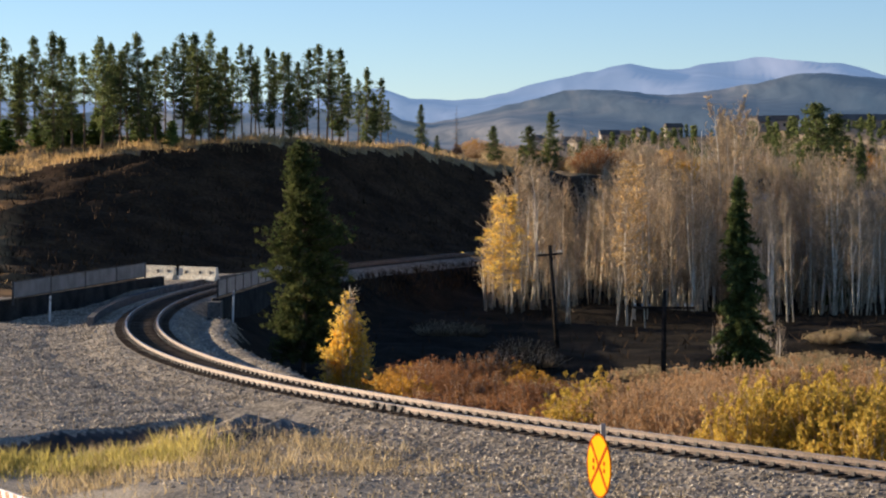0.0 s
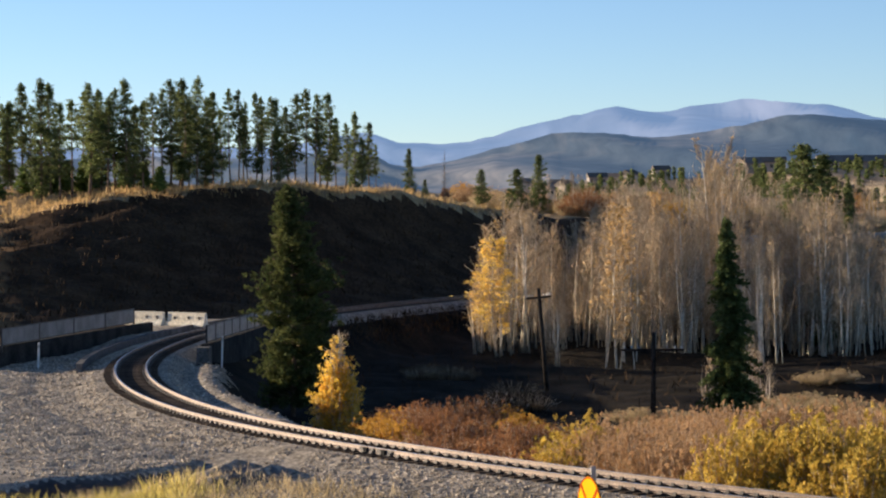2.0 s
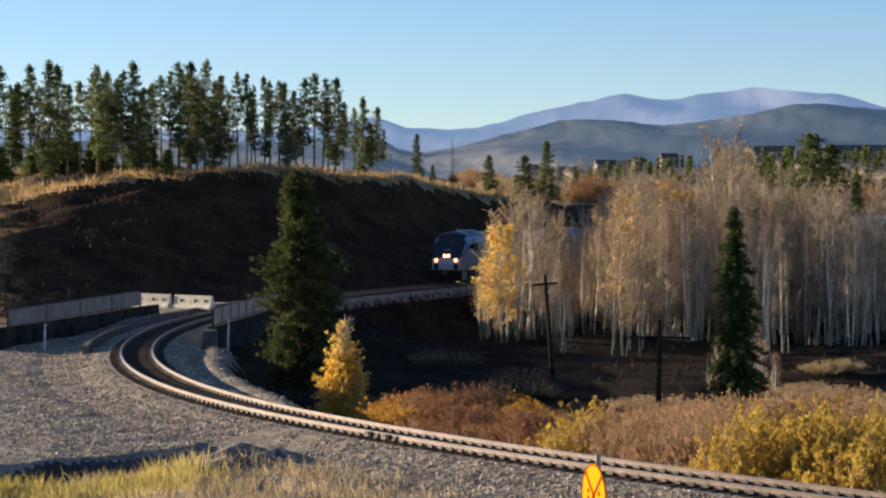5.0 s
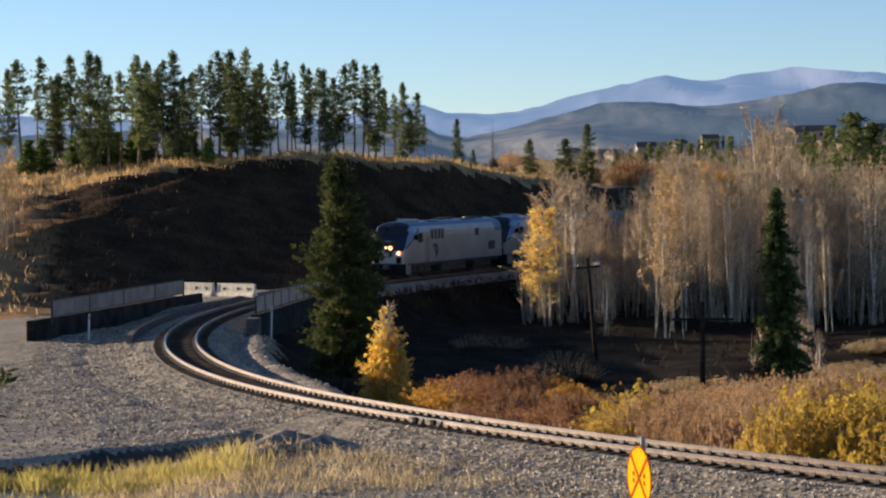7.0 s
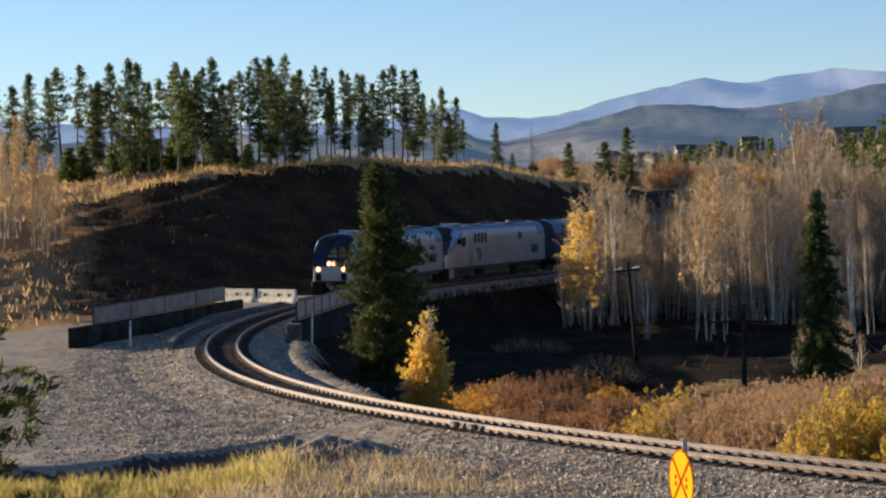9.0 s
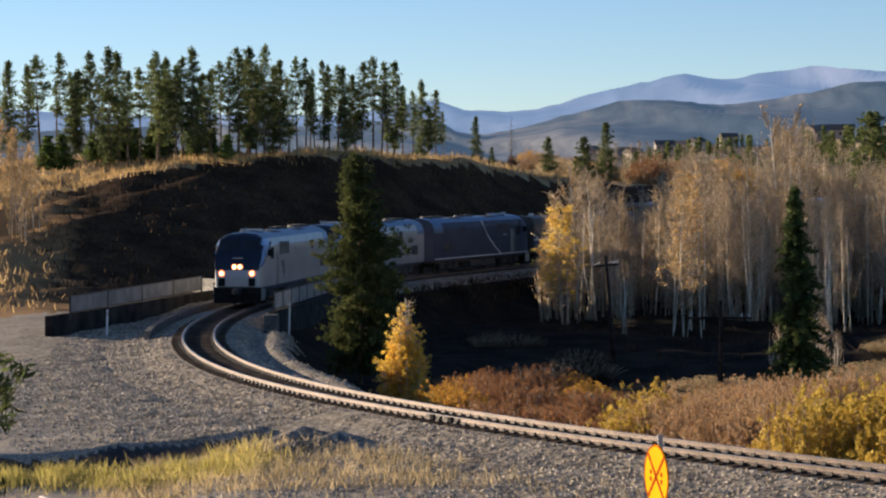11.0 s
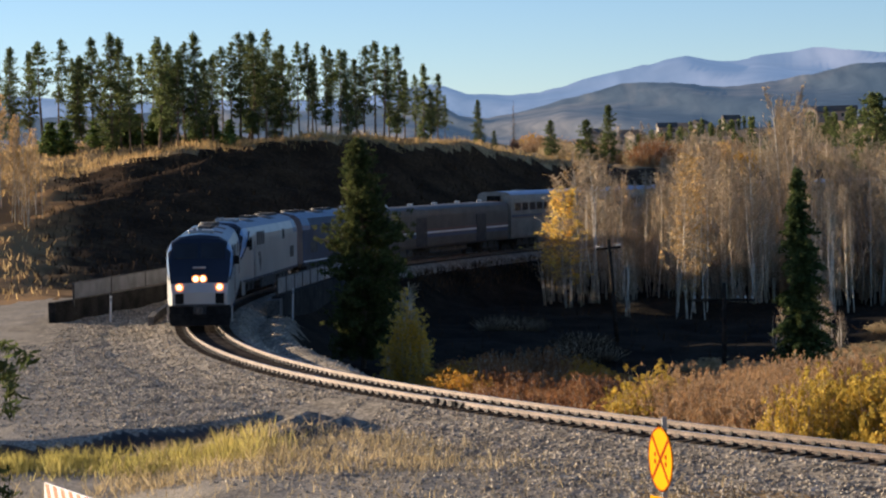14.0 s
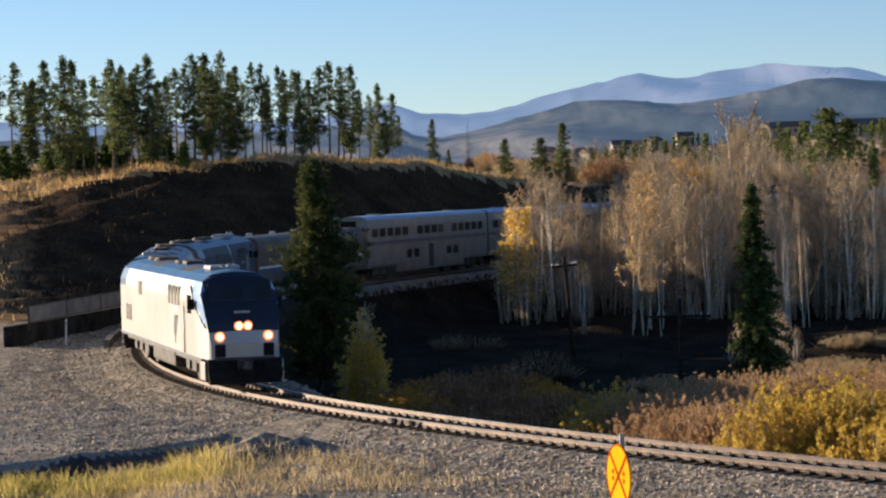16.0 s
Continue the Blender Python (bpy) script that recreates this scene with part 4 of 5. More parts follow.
# lodgepole pines along the top of the cut: bearing, distance, height of the top above the eye in thousandths
GROVE = ((-222, 216, 46), (-214, 230, 45), (-207, 218, 50), (-199, 226, 48), (-193, 212, 52), (-186, 220, 53), (-180, 232, 45), (-176, 214, 46), (-172, 222, 53.5), (-168, 236, 44),
         (-164, 218, 55.3), (-160, 226, 53.5), (-156, 212, 45), (-151, 224, 46.5), (-147, 236, 50), (-144, 217, 53.5), (-139, 228, 51), (-136, 214, 47), (-132.5, 222, 51), (-128, 217, 55),
         (-125, 234, 44), (-121, 226, 45.5), (-117, 213, 49), (-113, 220, 51), (-109.5, 231, 55), (-105, 215, 55), (-102, 227, 47), (-98.5, 218, 55.8), (-95, 232, 47), (-92, 223, 49.5),
         (-88, 236, 42), (-84.5, 228, 50.5), (-81, 220, 50), (-77, 226, 45), (-73.5, 219, 49), (-71, 233, 47), (-67.5, 224, 47), (-64, 217, 46.5), (-60, 229, 43), (-57, 222, 48),
         (-52.5, 219, 50.2), (-49, 227, 48), (-46.5, 234, 40), (-44, 221, 48.5), (-40, 230, 38), (-36, 226, 36), (-32, 223, 40.5), (-29, 231, 30), (-26, 228, 36), (-23, 224, 27), (-178, 241, 43), (-141, 240, 46), (-106, 242, 50), (-79, 241, 43))
grove = []
for k, (b, d, e) in enumerate(GROVE):
    d = on_plateau(b, d + (24 if b < -170 else 0), 3.0)
    x, y = polar(b, d)
    z = ground_z(x, y) - 0.15
    tall = 7.67 + e * d / 1000 - z
    trunk, crown = PINES[(k * 4) % 9]
    t = tree_of("pine_tree", "tall slender lodgepole pine with bare lower trunk", "tree", "pines on the hilltop", trunk, crown, pose(x, y, z, R.uniform(-1.5, 1.5), R.uniform(-1.5, 1.5), R.uniform(0, 360)))
    w = tall / 10 * (R.uniform(0.8, 1.3) if b < -90 else R.uniform(0.65, 1.0))
    t.scale = (w, w, tall / 10)
    grove.append(t)

# small young pines at their feet
tr, (v, f) = conifer_mesh(131, 3.0, 0.95, 0.02, 22, 0.2, 5, 0.05, 0.35)
YOUNG = (tr, mesh_of("crown", v, f, M_YOUNG))
for b, d, e in ((-164, 205, 18), (-158, 207, 21), (-153, 208, 19), (-142, 208, 26), (-146, 206, 17), (-184, 203, 16), (-190, 205, 15), (-129, 211, 15.5), (-121, 212, 15), (-171, 206, 15), (-114, 213, 14)):
    d = on_plateau(b, d, 10.0 if b < -120 else 1.5)
    x, y = polar(b, d)
    z = ground_z(x, y) - 0.1
    tall = min(3.2, 7.67 + (e + 4) * d / 1000 - z)
    t = tree_of("young_pine", "small bushy light green young pine", "tree", "young pines", *YOUNG, pose(x, y, z, 0, 0, R.uniform(0, 360)))
    t.scale = (tall / 3 * 1.5, tall / 3 * 1.5, tall / 3)

# the pine beside the track, spruces and a near pine
tr, (v, f) = pine_mesh(7, 11.0, ((0, 1.3), (0.12, 1.95), (0.35, 2.25), (0.56, 2.0), (0.66, 1.25), (0.82, 1.1), (0.94, 0.6), (1, 0.12)), 0.06, 130, 0.2, 17, 0.34, 0.28)
x, y = -7.3, 124.0
z = ground_z(x, y)
big_pine = tree_of("big_pine", "large dense dark green pine beside the track", "tree", "", tr, mesh_of("crown", v, f, M_DARKPINE), pose(x, y, z, 0, -2, 40))
big_pine.scale = (1, 1, (7.67 + 9.4 * 0.124 - z) / 11.0)
tr, (v, f) = conifer_mesh(8, 10.0, 1.75, 0.04, 60, 0.14, 13, 0.35, 0.35, 0.95)
SPRUCE = (tr, mesh_of("crown", v, f, M_SPRUCE))
for b, d, e, w in ((124.8, 112, -6.4, 1.0), (164.5, 182, -12, 0.75), (171, 186, -24, 0.9)):
    x, y = polar(b, d)
    z = ground_z(x, y) - 0.1
    tall = 7.67 + e * d / 1000 - z
    t = tree_of("spruce_tree", "slim pointed green spruce among the bare aspens", "tree", "spruces", *SPRUCE, pose(x, y, z, 0, 0, R.uniform(0, 360)))
    t.scale = (tall / 10 * w, tall / 10 * w, tall / 10)
tr, (v, f) = pine_mesh(9, 7.0, ((0, 2.2), (0.3, 2.6), (0.7, 1.8), (0.9, 0.8), (1, 0.1)), 0.05, 40, 0.22, 14, 0.5, 0.1)
z = ground_z(-11.2, 44.0)
tree_of("near_pine", "small dark pine with long open branches", "tree", "", tr, mesh_of("crown", v, f, M_PINE), pose(-11.2, 44.0, z - 0.1, 0, 0, 15))

# conifers behind the cut and across the valley
tr, (v, f) = pine_mesh(10, 8.0, ((0, 1.0), (0.15, 1.35), (0.4, 1.15), (0.7, 0.75), (0.9, 0.32), (1, 0.05)), 0.06, 44, 0.3, 9, 0.3, 0.1)
FAR = (tr, mesh_of("crown", v, f, M_PINE))
dead = (tr, mesh_of("crown", v[: len(v) // 3 // 4 * 4], f[: len(f) // 3], M_DEADNEEDLE))
for b, d, e, foot, w, kind in ((-9, 262, 25, 3.5, 0.55, FAR), (-2.5, 262, 12, 3.5, 0.9, FAR), (6, 268, 25, 3, 0.45, dead), (21.5, 285, 16, 0, 1.0, FAR), (36.5, 290, 16, -3, 1.1, FAR), (33, 292, 8, -3, 1.0, FAR),
                               (45.5, 300, 22, -2, 0.75, FAR), (59, 330, 10, -2, 1.1, FAR), (70, 335, 9, -2, 1.1, FAR), (82, 360, 11, 0, 0.8, FAR), (156, 305, 25.5, -4, 1.9, FAR), (166, 312, 21, -4, 1.7, FAR), (176, 300, 8, -4, 1.0, FAR)):
    x, y = polar(b, d)
    z = ground_z(x, y) - 0.1
    tall = 7.67 + e * d / 1000 - z
    t = tree_of("dead_pine" if kind is dead else "far_conifer", "thin reddish dead pine on the slope" if kind is dead else "dark green conifer on the slope behind the line", "tree", "conifers behind the line", *kind, pose(x, y, z, 0, 0, R.uniform(0, 360)))
    w *= 1.45 if b < 150 else 1.0
    t.scale = (tall / 8 * w, tall / 8 * w, tall / 8)


def aspen_mesh(seed, tall, leaves):
    """Pale trunk, fine upright branches and what leaves are left."""
    r = np.random.RandomState(seed)
    bend = r.normal(size=2) * tall * 0.02
    top = lambda f: Vector((bend[0] * sin(2.8 * f), bend[1] * sin(2.2 * f + 0.6), tall * f))
    bm = tube([top(f) for f in (0, 0.2, 0.4, 0.6, 0.8, 1.0)], [tall * 0.0085, tall * 0.0075, tall * 0.0062, tall * 0.0048, tall * 0.003, 0.008], 7)
    for k in range(3):
        a, q, h = r.uniform(0, 2 * pi), r.uniform(0.5, 1.3), tall * r.uniform(0.55, 0.9)
        foot = Vector((cos(a) * q, sin(a) * q, 0))
        tip = foot + Vector((r.normal() * 0.3, r.normal() * 0.3, h))
        tube([foot, foot.lerp(tip, 0.5) + Vector((r.normal() * 0.12, r.normal() * 0.12, 0)), tip], [tall * 0.005, tall * 0.0038, 0.008], 5, bm)
    tm = bpy.data.meshes.new("trunk")
    twigs = bmesh.new()
    spots = []
    for k in range(62):
        f = r.uniform(0.12, 0.97)
        turn = r.uniform(0, 2 * pi)
        reach = tall * 0.13 * (1.15 - f) * r.uniform(0.6, 1.3) + 0.3
        p0 = top(f)
        way = Vector((cos(turn), sin(turn), r.uniform(0.9, 1.9)))
        p1 = p0 + way * reach * 0.55
        p2 = p1 + Vector((cos(turn) * 0.6, sin(turn) * 0.6, 1.6)) * reach * 0.5
        tube([p0, p1, p2], [tall * 0.0022, tall * 0.0014, 0.006], 3, twigs)
        for j in range(9):
            q = p1.lerp(p2, r.uniform(-0.6, 1))
            e = q + Vector((r.normal() * 0.5, r.normal() * 0.5, r.uniform(0.3, 1.0))) * reach * 0.42
            tube([q, e], [0.017, 0.008], 3, twigs)
            spots.append((*e, 1.0))
            spots.append((*q.lerp(e, 0.5), 1.0))
    bm.to_mesh(tm)
    bm.free()
    tm.materials.append(M_ASPENBARK)
    wm = bpy.data.meshes.new("branches")
    twigs.to_mesh(wm)
    twigs.free()
    wm.materials.append(M_TWIG)
    lm = None
    if leaves:
        keep = [s for s in spots if r.uniform() < min(1, leaves)]
        v, f = cards(r, keep, 0.075 if leaves < 0.2 else 0.10, int(2 + 7 * leaves), 0.7)
        lm = (v, f)
    return tm, wm, lm


BARE = [aspen_mesh(300 + k, 11.0, (0.06, 0.035, 0.10, 0.045, 0.07)[k]) for k in range(5)]
BARE = [(t, w, mesh_of("leaves", *l, M_FADED)) for t, w, l in BARE]
tm, wm, (v, f) = aspen_mesh(330, 9.0, 0.55)
GOLDEN = (tm, wm, mesh_of("leaves", v, f, M_AMBER))
tm, wm, (v, f) = aspen_mesh(331, 9.0, 0.3)
HALF = (tm, wm, mesh_of("leaves", v, f, M_FADED))


def aspen(meshes, label, group, x, y, tall, of, fat=1.0, name="aspen_tree"):
    z = ground_z(x, y) - 0.1
    t = thing(name, label, "tree", group, m=pose(x, y, z, R.uniform(-2, 2), R.uniform(-2, 2), R.uniform(0, 360)))
    for n, me in zip(("trunk", "twig_crown", "foliage"), meshes):
        part(n, me, None, t)
    t.scale = (tall / of * fat, tall / of * fat, tall / of)
    return t


for k in range(215):
    b = 22 + 185 * ((k * 0.6180339) % 1.0)
    d = float(np.interp(b, (20, 60, 100, 140), (178, 179, 172, 162))) + 42 * R.random() ** 1.1 + 0.10 * b * R.random()
    x, y = polar(b, d)
    near = float(offset(np.array([x]), np.array([y]))[0])
    if near > -6:
        continue
    top = 4 + 0.5 * (-14 + 12 * sin(b * 0.09) + 6 * sin(b * 0.31 + 1)) + R.uniform(-14, 4) + (24 if 112 < b < 132 and R.random() < 0.35 else 0)
    tall = max(5.5, 7.67 + top * d / 1000 + 3.3)
    if b < 30:
        tall *= 0.8
    aspen(BARE[k % 5], "bare pale-barked aspen with a few faded leaves", "bare aspens in the valley", x, y, min(tall, 14.5), 11.0, R.uniform(0.9, 1.35))
for b, d, e in ((117, 186, 25), (121.5, 190, 21), (125, 187, 25.5), (131, 192, 19), (88, 184, 4), (44, 182, 0)):
    x, y = polar(b, d)
    aspen(BARE[int(b) % 5], "tall bare aspen that stands above the others", "bare aspens in the valley", x, y, 7.67 + e * d / 1000 - ground_z(x, y), 11.0, 1.1)
# thickets of aspen beyond the line
for k in range(55):
    b = 40 + 170 * ((k * 0.6180339 + 0.3) % 1.0)
    d = 300 + 60 * R.random() + b * 0.2
    x, y = polar(b, d)
    aspen(BARE[k % 5], "bare aspen on the slope beyond the line", "bare aspens beyond the line", x, y, R.uniform(3.5, 7.0), 11.0, 1.5)
for b, d, tall in ((27, 175, 8.4), (32, 180, 9.6), (21, 178, 5.6), (36, 178, 9.0)):
    aspen(GOLDEN if b == 27 else HALF if b == 21 else BARE[b % 5], "golden-leaved aspen at the edge of the wood" if b < 30 else "bare aspen at the edge of the wood", "golden aspens", *polar(b, d), tall, 9.0, 1.6)
for b, d, tall in ((78, 165, 11), (80, 170, 10.5), (96, 190, 11), (104, 180, 10)):
    aspen(HALF, "aspen that keeps faded golden leaves", "half-bare aspens", *polar(b, d), tall, 9.0, 1.0)
for b, d, tall in ((26.5, 172, 3.3), (51, 161, 4.8), (117, 128, 2.6), (134, 130, 4.0), (137, 133, 3.2), (141, 131, 2.6)):
    aspen(BARE[int(b) % 5], "small bare aspen that stands before the wood", "bare aspens in the valley", *polar(b, d), tall, 11.0, 1.7)
# the small golden aspen by the track
def golden_sapling(seed, tall, radius):
    """A clump of thin upright stems, leafy below and bare at the tips."""
    r = np.random.RandomState(seed)
    stems, twigs, spots = bmesh.new(), bmesh.new(), []
    for k in range(46):
        a, q = r.uniform(0, 2 * pi), r.uniform(0, 1) ** 0.8
        foot = Vector((cos(a), sin(a), 0)) * radius * 0.25 * q
        h = tall * (1.0 - 0.55 * q) * r.uniform(0.75, 1.0)
        tip = Vector((cos(a) * radius * q * 0.8, sin(a) * radius * q * 0.8, h))
        mid = foot.lerp(tip, 0.45) + Vector((cos(a), sin(a), 0)) * radius * 0.28 * q
        tube([foot, mid, tip], [0.018, 0.012, 0.008], 4, stems)
        for i in range(26):
            f = r.uniform(0.08, 1.0)
            p = foot.lerp(mid, f / 0.45) if f < 0.45 else mid.lerp(tip, (f - 0.45) / 0.55)
            e = p + Vector((r.normal() * 0.16, r.normal() * 0.16, abs(r.normal()) * 0.22))
            tube([p, e], [0.012, 0.006], 3, twigs)
            if r.uniform() < np.interp(p.z / tall, (0, 0.5, 0.72, 0.86), (1, 1, 0.5, 0.03)):
                spots.append((*e, 1.0))
                spots.append((*p.lerp(e, 0.4), 1.0))
    out = []
    for n, b, m in (("trunk", stems, M_ASPENBARK), ("branches", twigs, M_TWIG)):
        me = bpy.data.meshes.new(n)
        b.to_mesh(me)
        b.free()
        me.materials.append(m)
        out.append(me)
    v, f = cards(r, spots, 0.05, 9, 0.8)
    return out + [mesh_of("leaves", v, f, M_GOLD)]


aspen(golden_sapling(340, 3.9, 0.95), "small golden-leaved aspen below the track", "", -4.6, 115.0, 2.1 - ground_z(-4.6, 115.0), 3.9, 1.0)
# aspens on the slope at the far end of the lot
for b, d, top in ((-217, 186, 24), (-212, 190, 30), (-206, 184, 18), (-200, 182, 12), (-197, 186, 14), (-223, 183, 28), (-204, 191, 20), (-228, 188, 26), (-214, 194, 22)):
    x, y = polar(b, d)
    aspen(HALF, "slender aspen with sparse orange leaves on the slope", "aspens on the slope", x, y, 7.67 + top * d / 1000 - ground_z(x, y), 9.0, 0.8)


def bush_mesh(seed, radius, tall, stems, leaf, per, material, upright=1.0):
    r = np.random.RandomState(seed)
    bm = bmesh.new()
    spots = []
    for k in range(stems):
        a, q = r.uniform(0, 2 * pi), r.uniform(0, 1) ** 0.5
        foot = Vector((cos(a) * radius * q * 0.55, sin(a) * radius * q * 0.55, 0))
        h = tall * (1 - 0.45 * q * q) * r.uniform(0.7, 1.08)
        tip = Vector((cos(a) * radius * q, sin(a) * radius * q, h))
        mid = foot.lerp(tip, 0.5) + Vector((0, 0, 0.12 * h))
        tube([foot, mid, tip], [0.022, 0.014, 0.005], 3, bm)
        for f in np.linspace(0.25, 1.0, 9):
            p = (foot.lerp(mid, f * 2) if f < 0.5 else mid.lerp(tip, f * 2 - 1)) + Vector(r.normal(size=3)) * 0.10
            spots.append((*p, 0.8 + 0.4 * f))
    sm = bpy.data.meshes.new("stems")
    bm.to_mesh(sm)
    bm.free()
    sm.materials.append(M_TWIG)
    v, f = cards(r, spots, leaf, per, 0.8)
    return sm, mesh_of("leaves", v, f, material)


BUSH = {"orange": bush_mesh(51, 1.5, 2.0, 90, 0.05, 14, M_ORANGE), "russet": bush_mesh(52, 1.7, 2.0, 170, 0.034, 11, M_RUSSET), "pink": bush_mesh(53, 1.8, 2.3, 200, 0.032, 11, M_PINKTAN),
        "yellow": bush_mesh(54, 1.7, 2.3, 130, 0.045, 15, M_YELGREEN), "tan": bush_mesh(55, 1.6, 1.6, 110, 0.04, 9, M_STRAW),
        "dark": bush_mesh(56, 1.9, 2.1, 120, 0.035, 9, M_SHADEBRUSH)}
# the dark kind stands in for shade on the valley floor
LABEL = {"orange": "low orange-yellow autumn willow bush", "russet": "russet brown willow bush with thin stems", "pink": "pinkish tan willow bush, mostly bare", "yellow": "dense yellow-green willow bush", "tan": "pale dry shrub on the valley floor", "dark": "leafless brown shrub darkened for the shade in the valley"}


def bush(kind, x, y, tall, wide):
    z = ground_z(x, y) - 0.08
    t = thing("willow_bush", LABEL[kind], "bush", kind + " bushes", m=pose(x, y, z, 0, 0, R.uniform(0, 360)))
    stems, leaves = BUSH[kind]
    part("stem_clump", stems, None, t)
    part("foliage", leaves, None, t)
    t.scale = (wide, wide, tall)
    return t


# kind, range of bearings, range of distances, height of the tops above the eye in thousandths, count
for kind, b0, b1, d0, d1, e0, e1, n in (("orange", -29, -10, 96, 106, -80, -88, 8), ("russet", -12, 22, 88, 112, -74, -92, 15), ("russet", 14, 52, 80, 104, -82, -98, 16), ("tan", 28, 64, 100, 114, -79, -86, 8),
                                        ("orange", 32, 40, 106, 112, -80, -84, 3), ("yellow", 50, 68, 76, 86, -90, -97, 6), ("pink", 66, 128, 72, 90, -85, -96, 26), ("pink", 100, 150, 84, 100, -82, -88, 14),
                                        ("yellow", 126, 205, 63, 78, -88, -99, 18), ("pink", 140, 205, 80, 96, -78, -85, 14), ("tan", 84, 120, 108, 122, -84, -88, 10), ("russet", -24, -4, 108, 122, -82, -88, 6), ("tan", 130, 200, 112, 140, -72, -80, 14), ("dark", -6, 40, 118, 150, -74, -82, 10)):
    for k in range(n):
        b = b0 + (b1 - b0) * ((k + R.random()) / n)
        q = R.random()
        x, y = polar(b, d0 + (d1 - d0) * q)
        while float(offset(np.array([x]), np.array([y]))[0]) > -10.0 + 3 * R.random():
            y += 1.5
            x = b * y / 1000
        top = 7.67 + (e1 + (e0 - e1) * q - (5 if kind != "dark" else 0) + R.uniform(-4, 3)) * y / 1000
        bush(kind, x, y, max(0.5, (top - ground_z(x, y)) / 2.1), R.uniform(0.85, 1.25))
# brush beyond the line
for k in range(40):
    b = 12 + 190 * ((k * 0.6180339) % 1.0)
    x, y = polar(b, 290 + 110 * R.random())
    bush(("tan", "pink", "tan", "russet", "orange", "tan")[k % 6], x, y, R.uniform(1.2, 2.0), R.uniform(1.6, 2.6))


# ---------------------------------------------------------------- grass
def blades(seed, places, tall, width, lean=0.35):
    """Single bent blades of grass at places (x, y, z, scale)."""
    r = np.random.RandomState(seed)
    p = np.asarray(places, float)
    n = len(p)
    turn = r.uniform(0, 2 * pi, n)
    h = tall * p[:, 3] * r.uniform(0.55, 1.25, n)
    side = np.stack([np.cos(turn), np.sin(turn), np.zeros(n)], 1) * (width * r.uniform(0.6, 1.3, n))[:, None]
    tip = np.stack([r.normal(size=n) * lean * h, r.normal(size=n) * lean * h, h], 1)
    base = p[:, :3]
    v = np.stack([base - side, base + side, base + tip * 0.55 + side * 0.8 - [0, 0, 0], base + tip], 1).reshape(-1, 3)
    i = np.arange(n)[:, None] * 4
    f = np.concatenate([i + [0, 1, 2], i + [0, 2, 3]], 0)
    return v.tolist(), f.tolist()


def scatter(seed, n, x0, x1, y0, y1, keep, scale):
    r = np.random.RandomState(seed)
    x, y = r.uniform(x0, x1, n), r.uniform(y0, y1, n)
    c = 0.5 + 0.5 * wobble(x, y, 3.0, seed)
    k = keep(x, y) * (0.35 + 0.65 * c) > r.uniform(0, 1, n)
    x, y = x[k], y[k]
    z = height(x, y)
    return np.stack([x, y, z - 0.03, scale(x, y)], 1)


def meadow(name, label, material, *layers):
    v, f = [], []
    for seed, places, tall, width, lean in layers:
        if len(places) == 0:
            continue
        a, b = blades(seed, places, tall, width, lean)
        f += [tuple(i + len(v) for i in q) for q in b]
        v += a
    tagged(part(name, mesh_of(name, v, f, material), None), label, "grass", kind="stuff")


one = lambda x, y: np.ones(x.shape)
strip = scatter(61, 60000, -24, -5.5, 63.5, 73.5, lambda x, y: smooth(64.5, 67.5, y + 0.1 * x + 1.0) * smooth(69.4, 67.8, y - 0.15 * (x + 14)) * smooth(-5.6, -8.6, x), lambda x, y: (0.4 + 0.4 * smooth(64, 70, y)) * (0.65 + 0.75 * np.clip(0.5 + 0.5 * wobble(x, y, 1.6, 9), 0, 1)))
meadow("green_grass", "yellow-green tall grass at the edge of the lot", M_GRASSY, (1, strip, 0.62, 0.016, 0.4))
dry = scatter(62, 14000, -22, 6, 49, 68, lambda x, y: 0.3 * smooth(69, 60, y + 0.35 * x), one)
verge = scatter(63, 11000, -11, 1.0, 62, 72, lambda x, y: 0.8 * smooth(1.0, -4, x + 0.3 * (y - 66)), lambda x, y: 0.5 + 0.8 * np.clip(0.5 + 0.5 * wobble(x, y, 1.4, 10), 0, 1))
meadow("dry_grass", "sparse straw-coloured dry grass on gravel", M_STRAW, (2, dry, 0.32, 0.014, 0.45), (3, verge, 0.36, 0.014, 0.4))
cut = scatter(64, 42000, -48, 30, 130, 250, lambda x, y: smooth(1, 5, line_side(x, y, TOE)) * 0.8 * smooth(-0.5, -2.5, past_crest(x, y)) * smooth(-4, 0, x + 0.183 * y), one)
top = scatter(65, 56000, -62, 20, 116, 236, lambda x, y: np.maximum(smooth(-2, 0, past_crest(x, y)), 0.4 * smooth(0, -4, x + 0.183 * y) * smooth(-1.5, 2, line_side(x, y, TOE))), lambda x, y: 1 - 0.5 * smooth(-36, -42, x) * smooth(-2, -6, past_crest(x, y)))
meadow("cut_brush", "brown brush and dead grass darkened for the shade of the cut", M_SHADEBRUSH, (4, cut, 0.55, 0.05, 0.4))
crest = scatter(67, 90000, -62, 20, 130, 262, lambda x, y: smooth(-1.4, -0.2, past_crest(x, y)) * smooth(6.0, 2.0, past_crest(x, y)), one)
meadow("hill_grass", "dry golden grass on the hilltop", M_HILLGRASS, (5, top, 0.5, 0.05, 0.35), (7, crest, 0.75, 0.04, 0.3))
edge = scatter(68, 30000, -12, 16, 165, 235, lambda x, y: smooth(-1.9, -2.6, offset(x, y)) * smooth(-6.0, -4.0, offset(x, y)), one)
meadow("shoulder_weeds", "brown weeds along the edge of the embankment", M_SHADEBRUSH, (8, edge, 0.55, 0.05, 0.4))
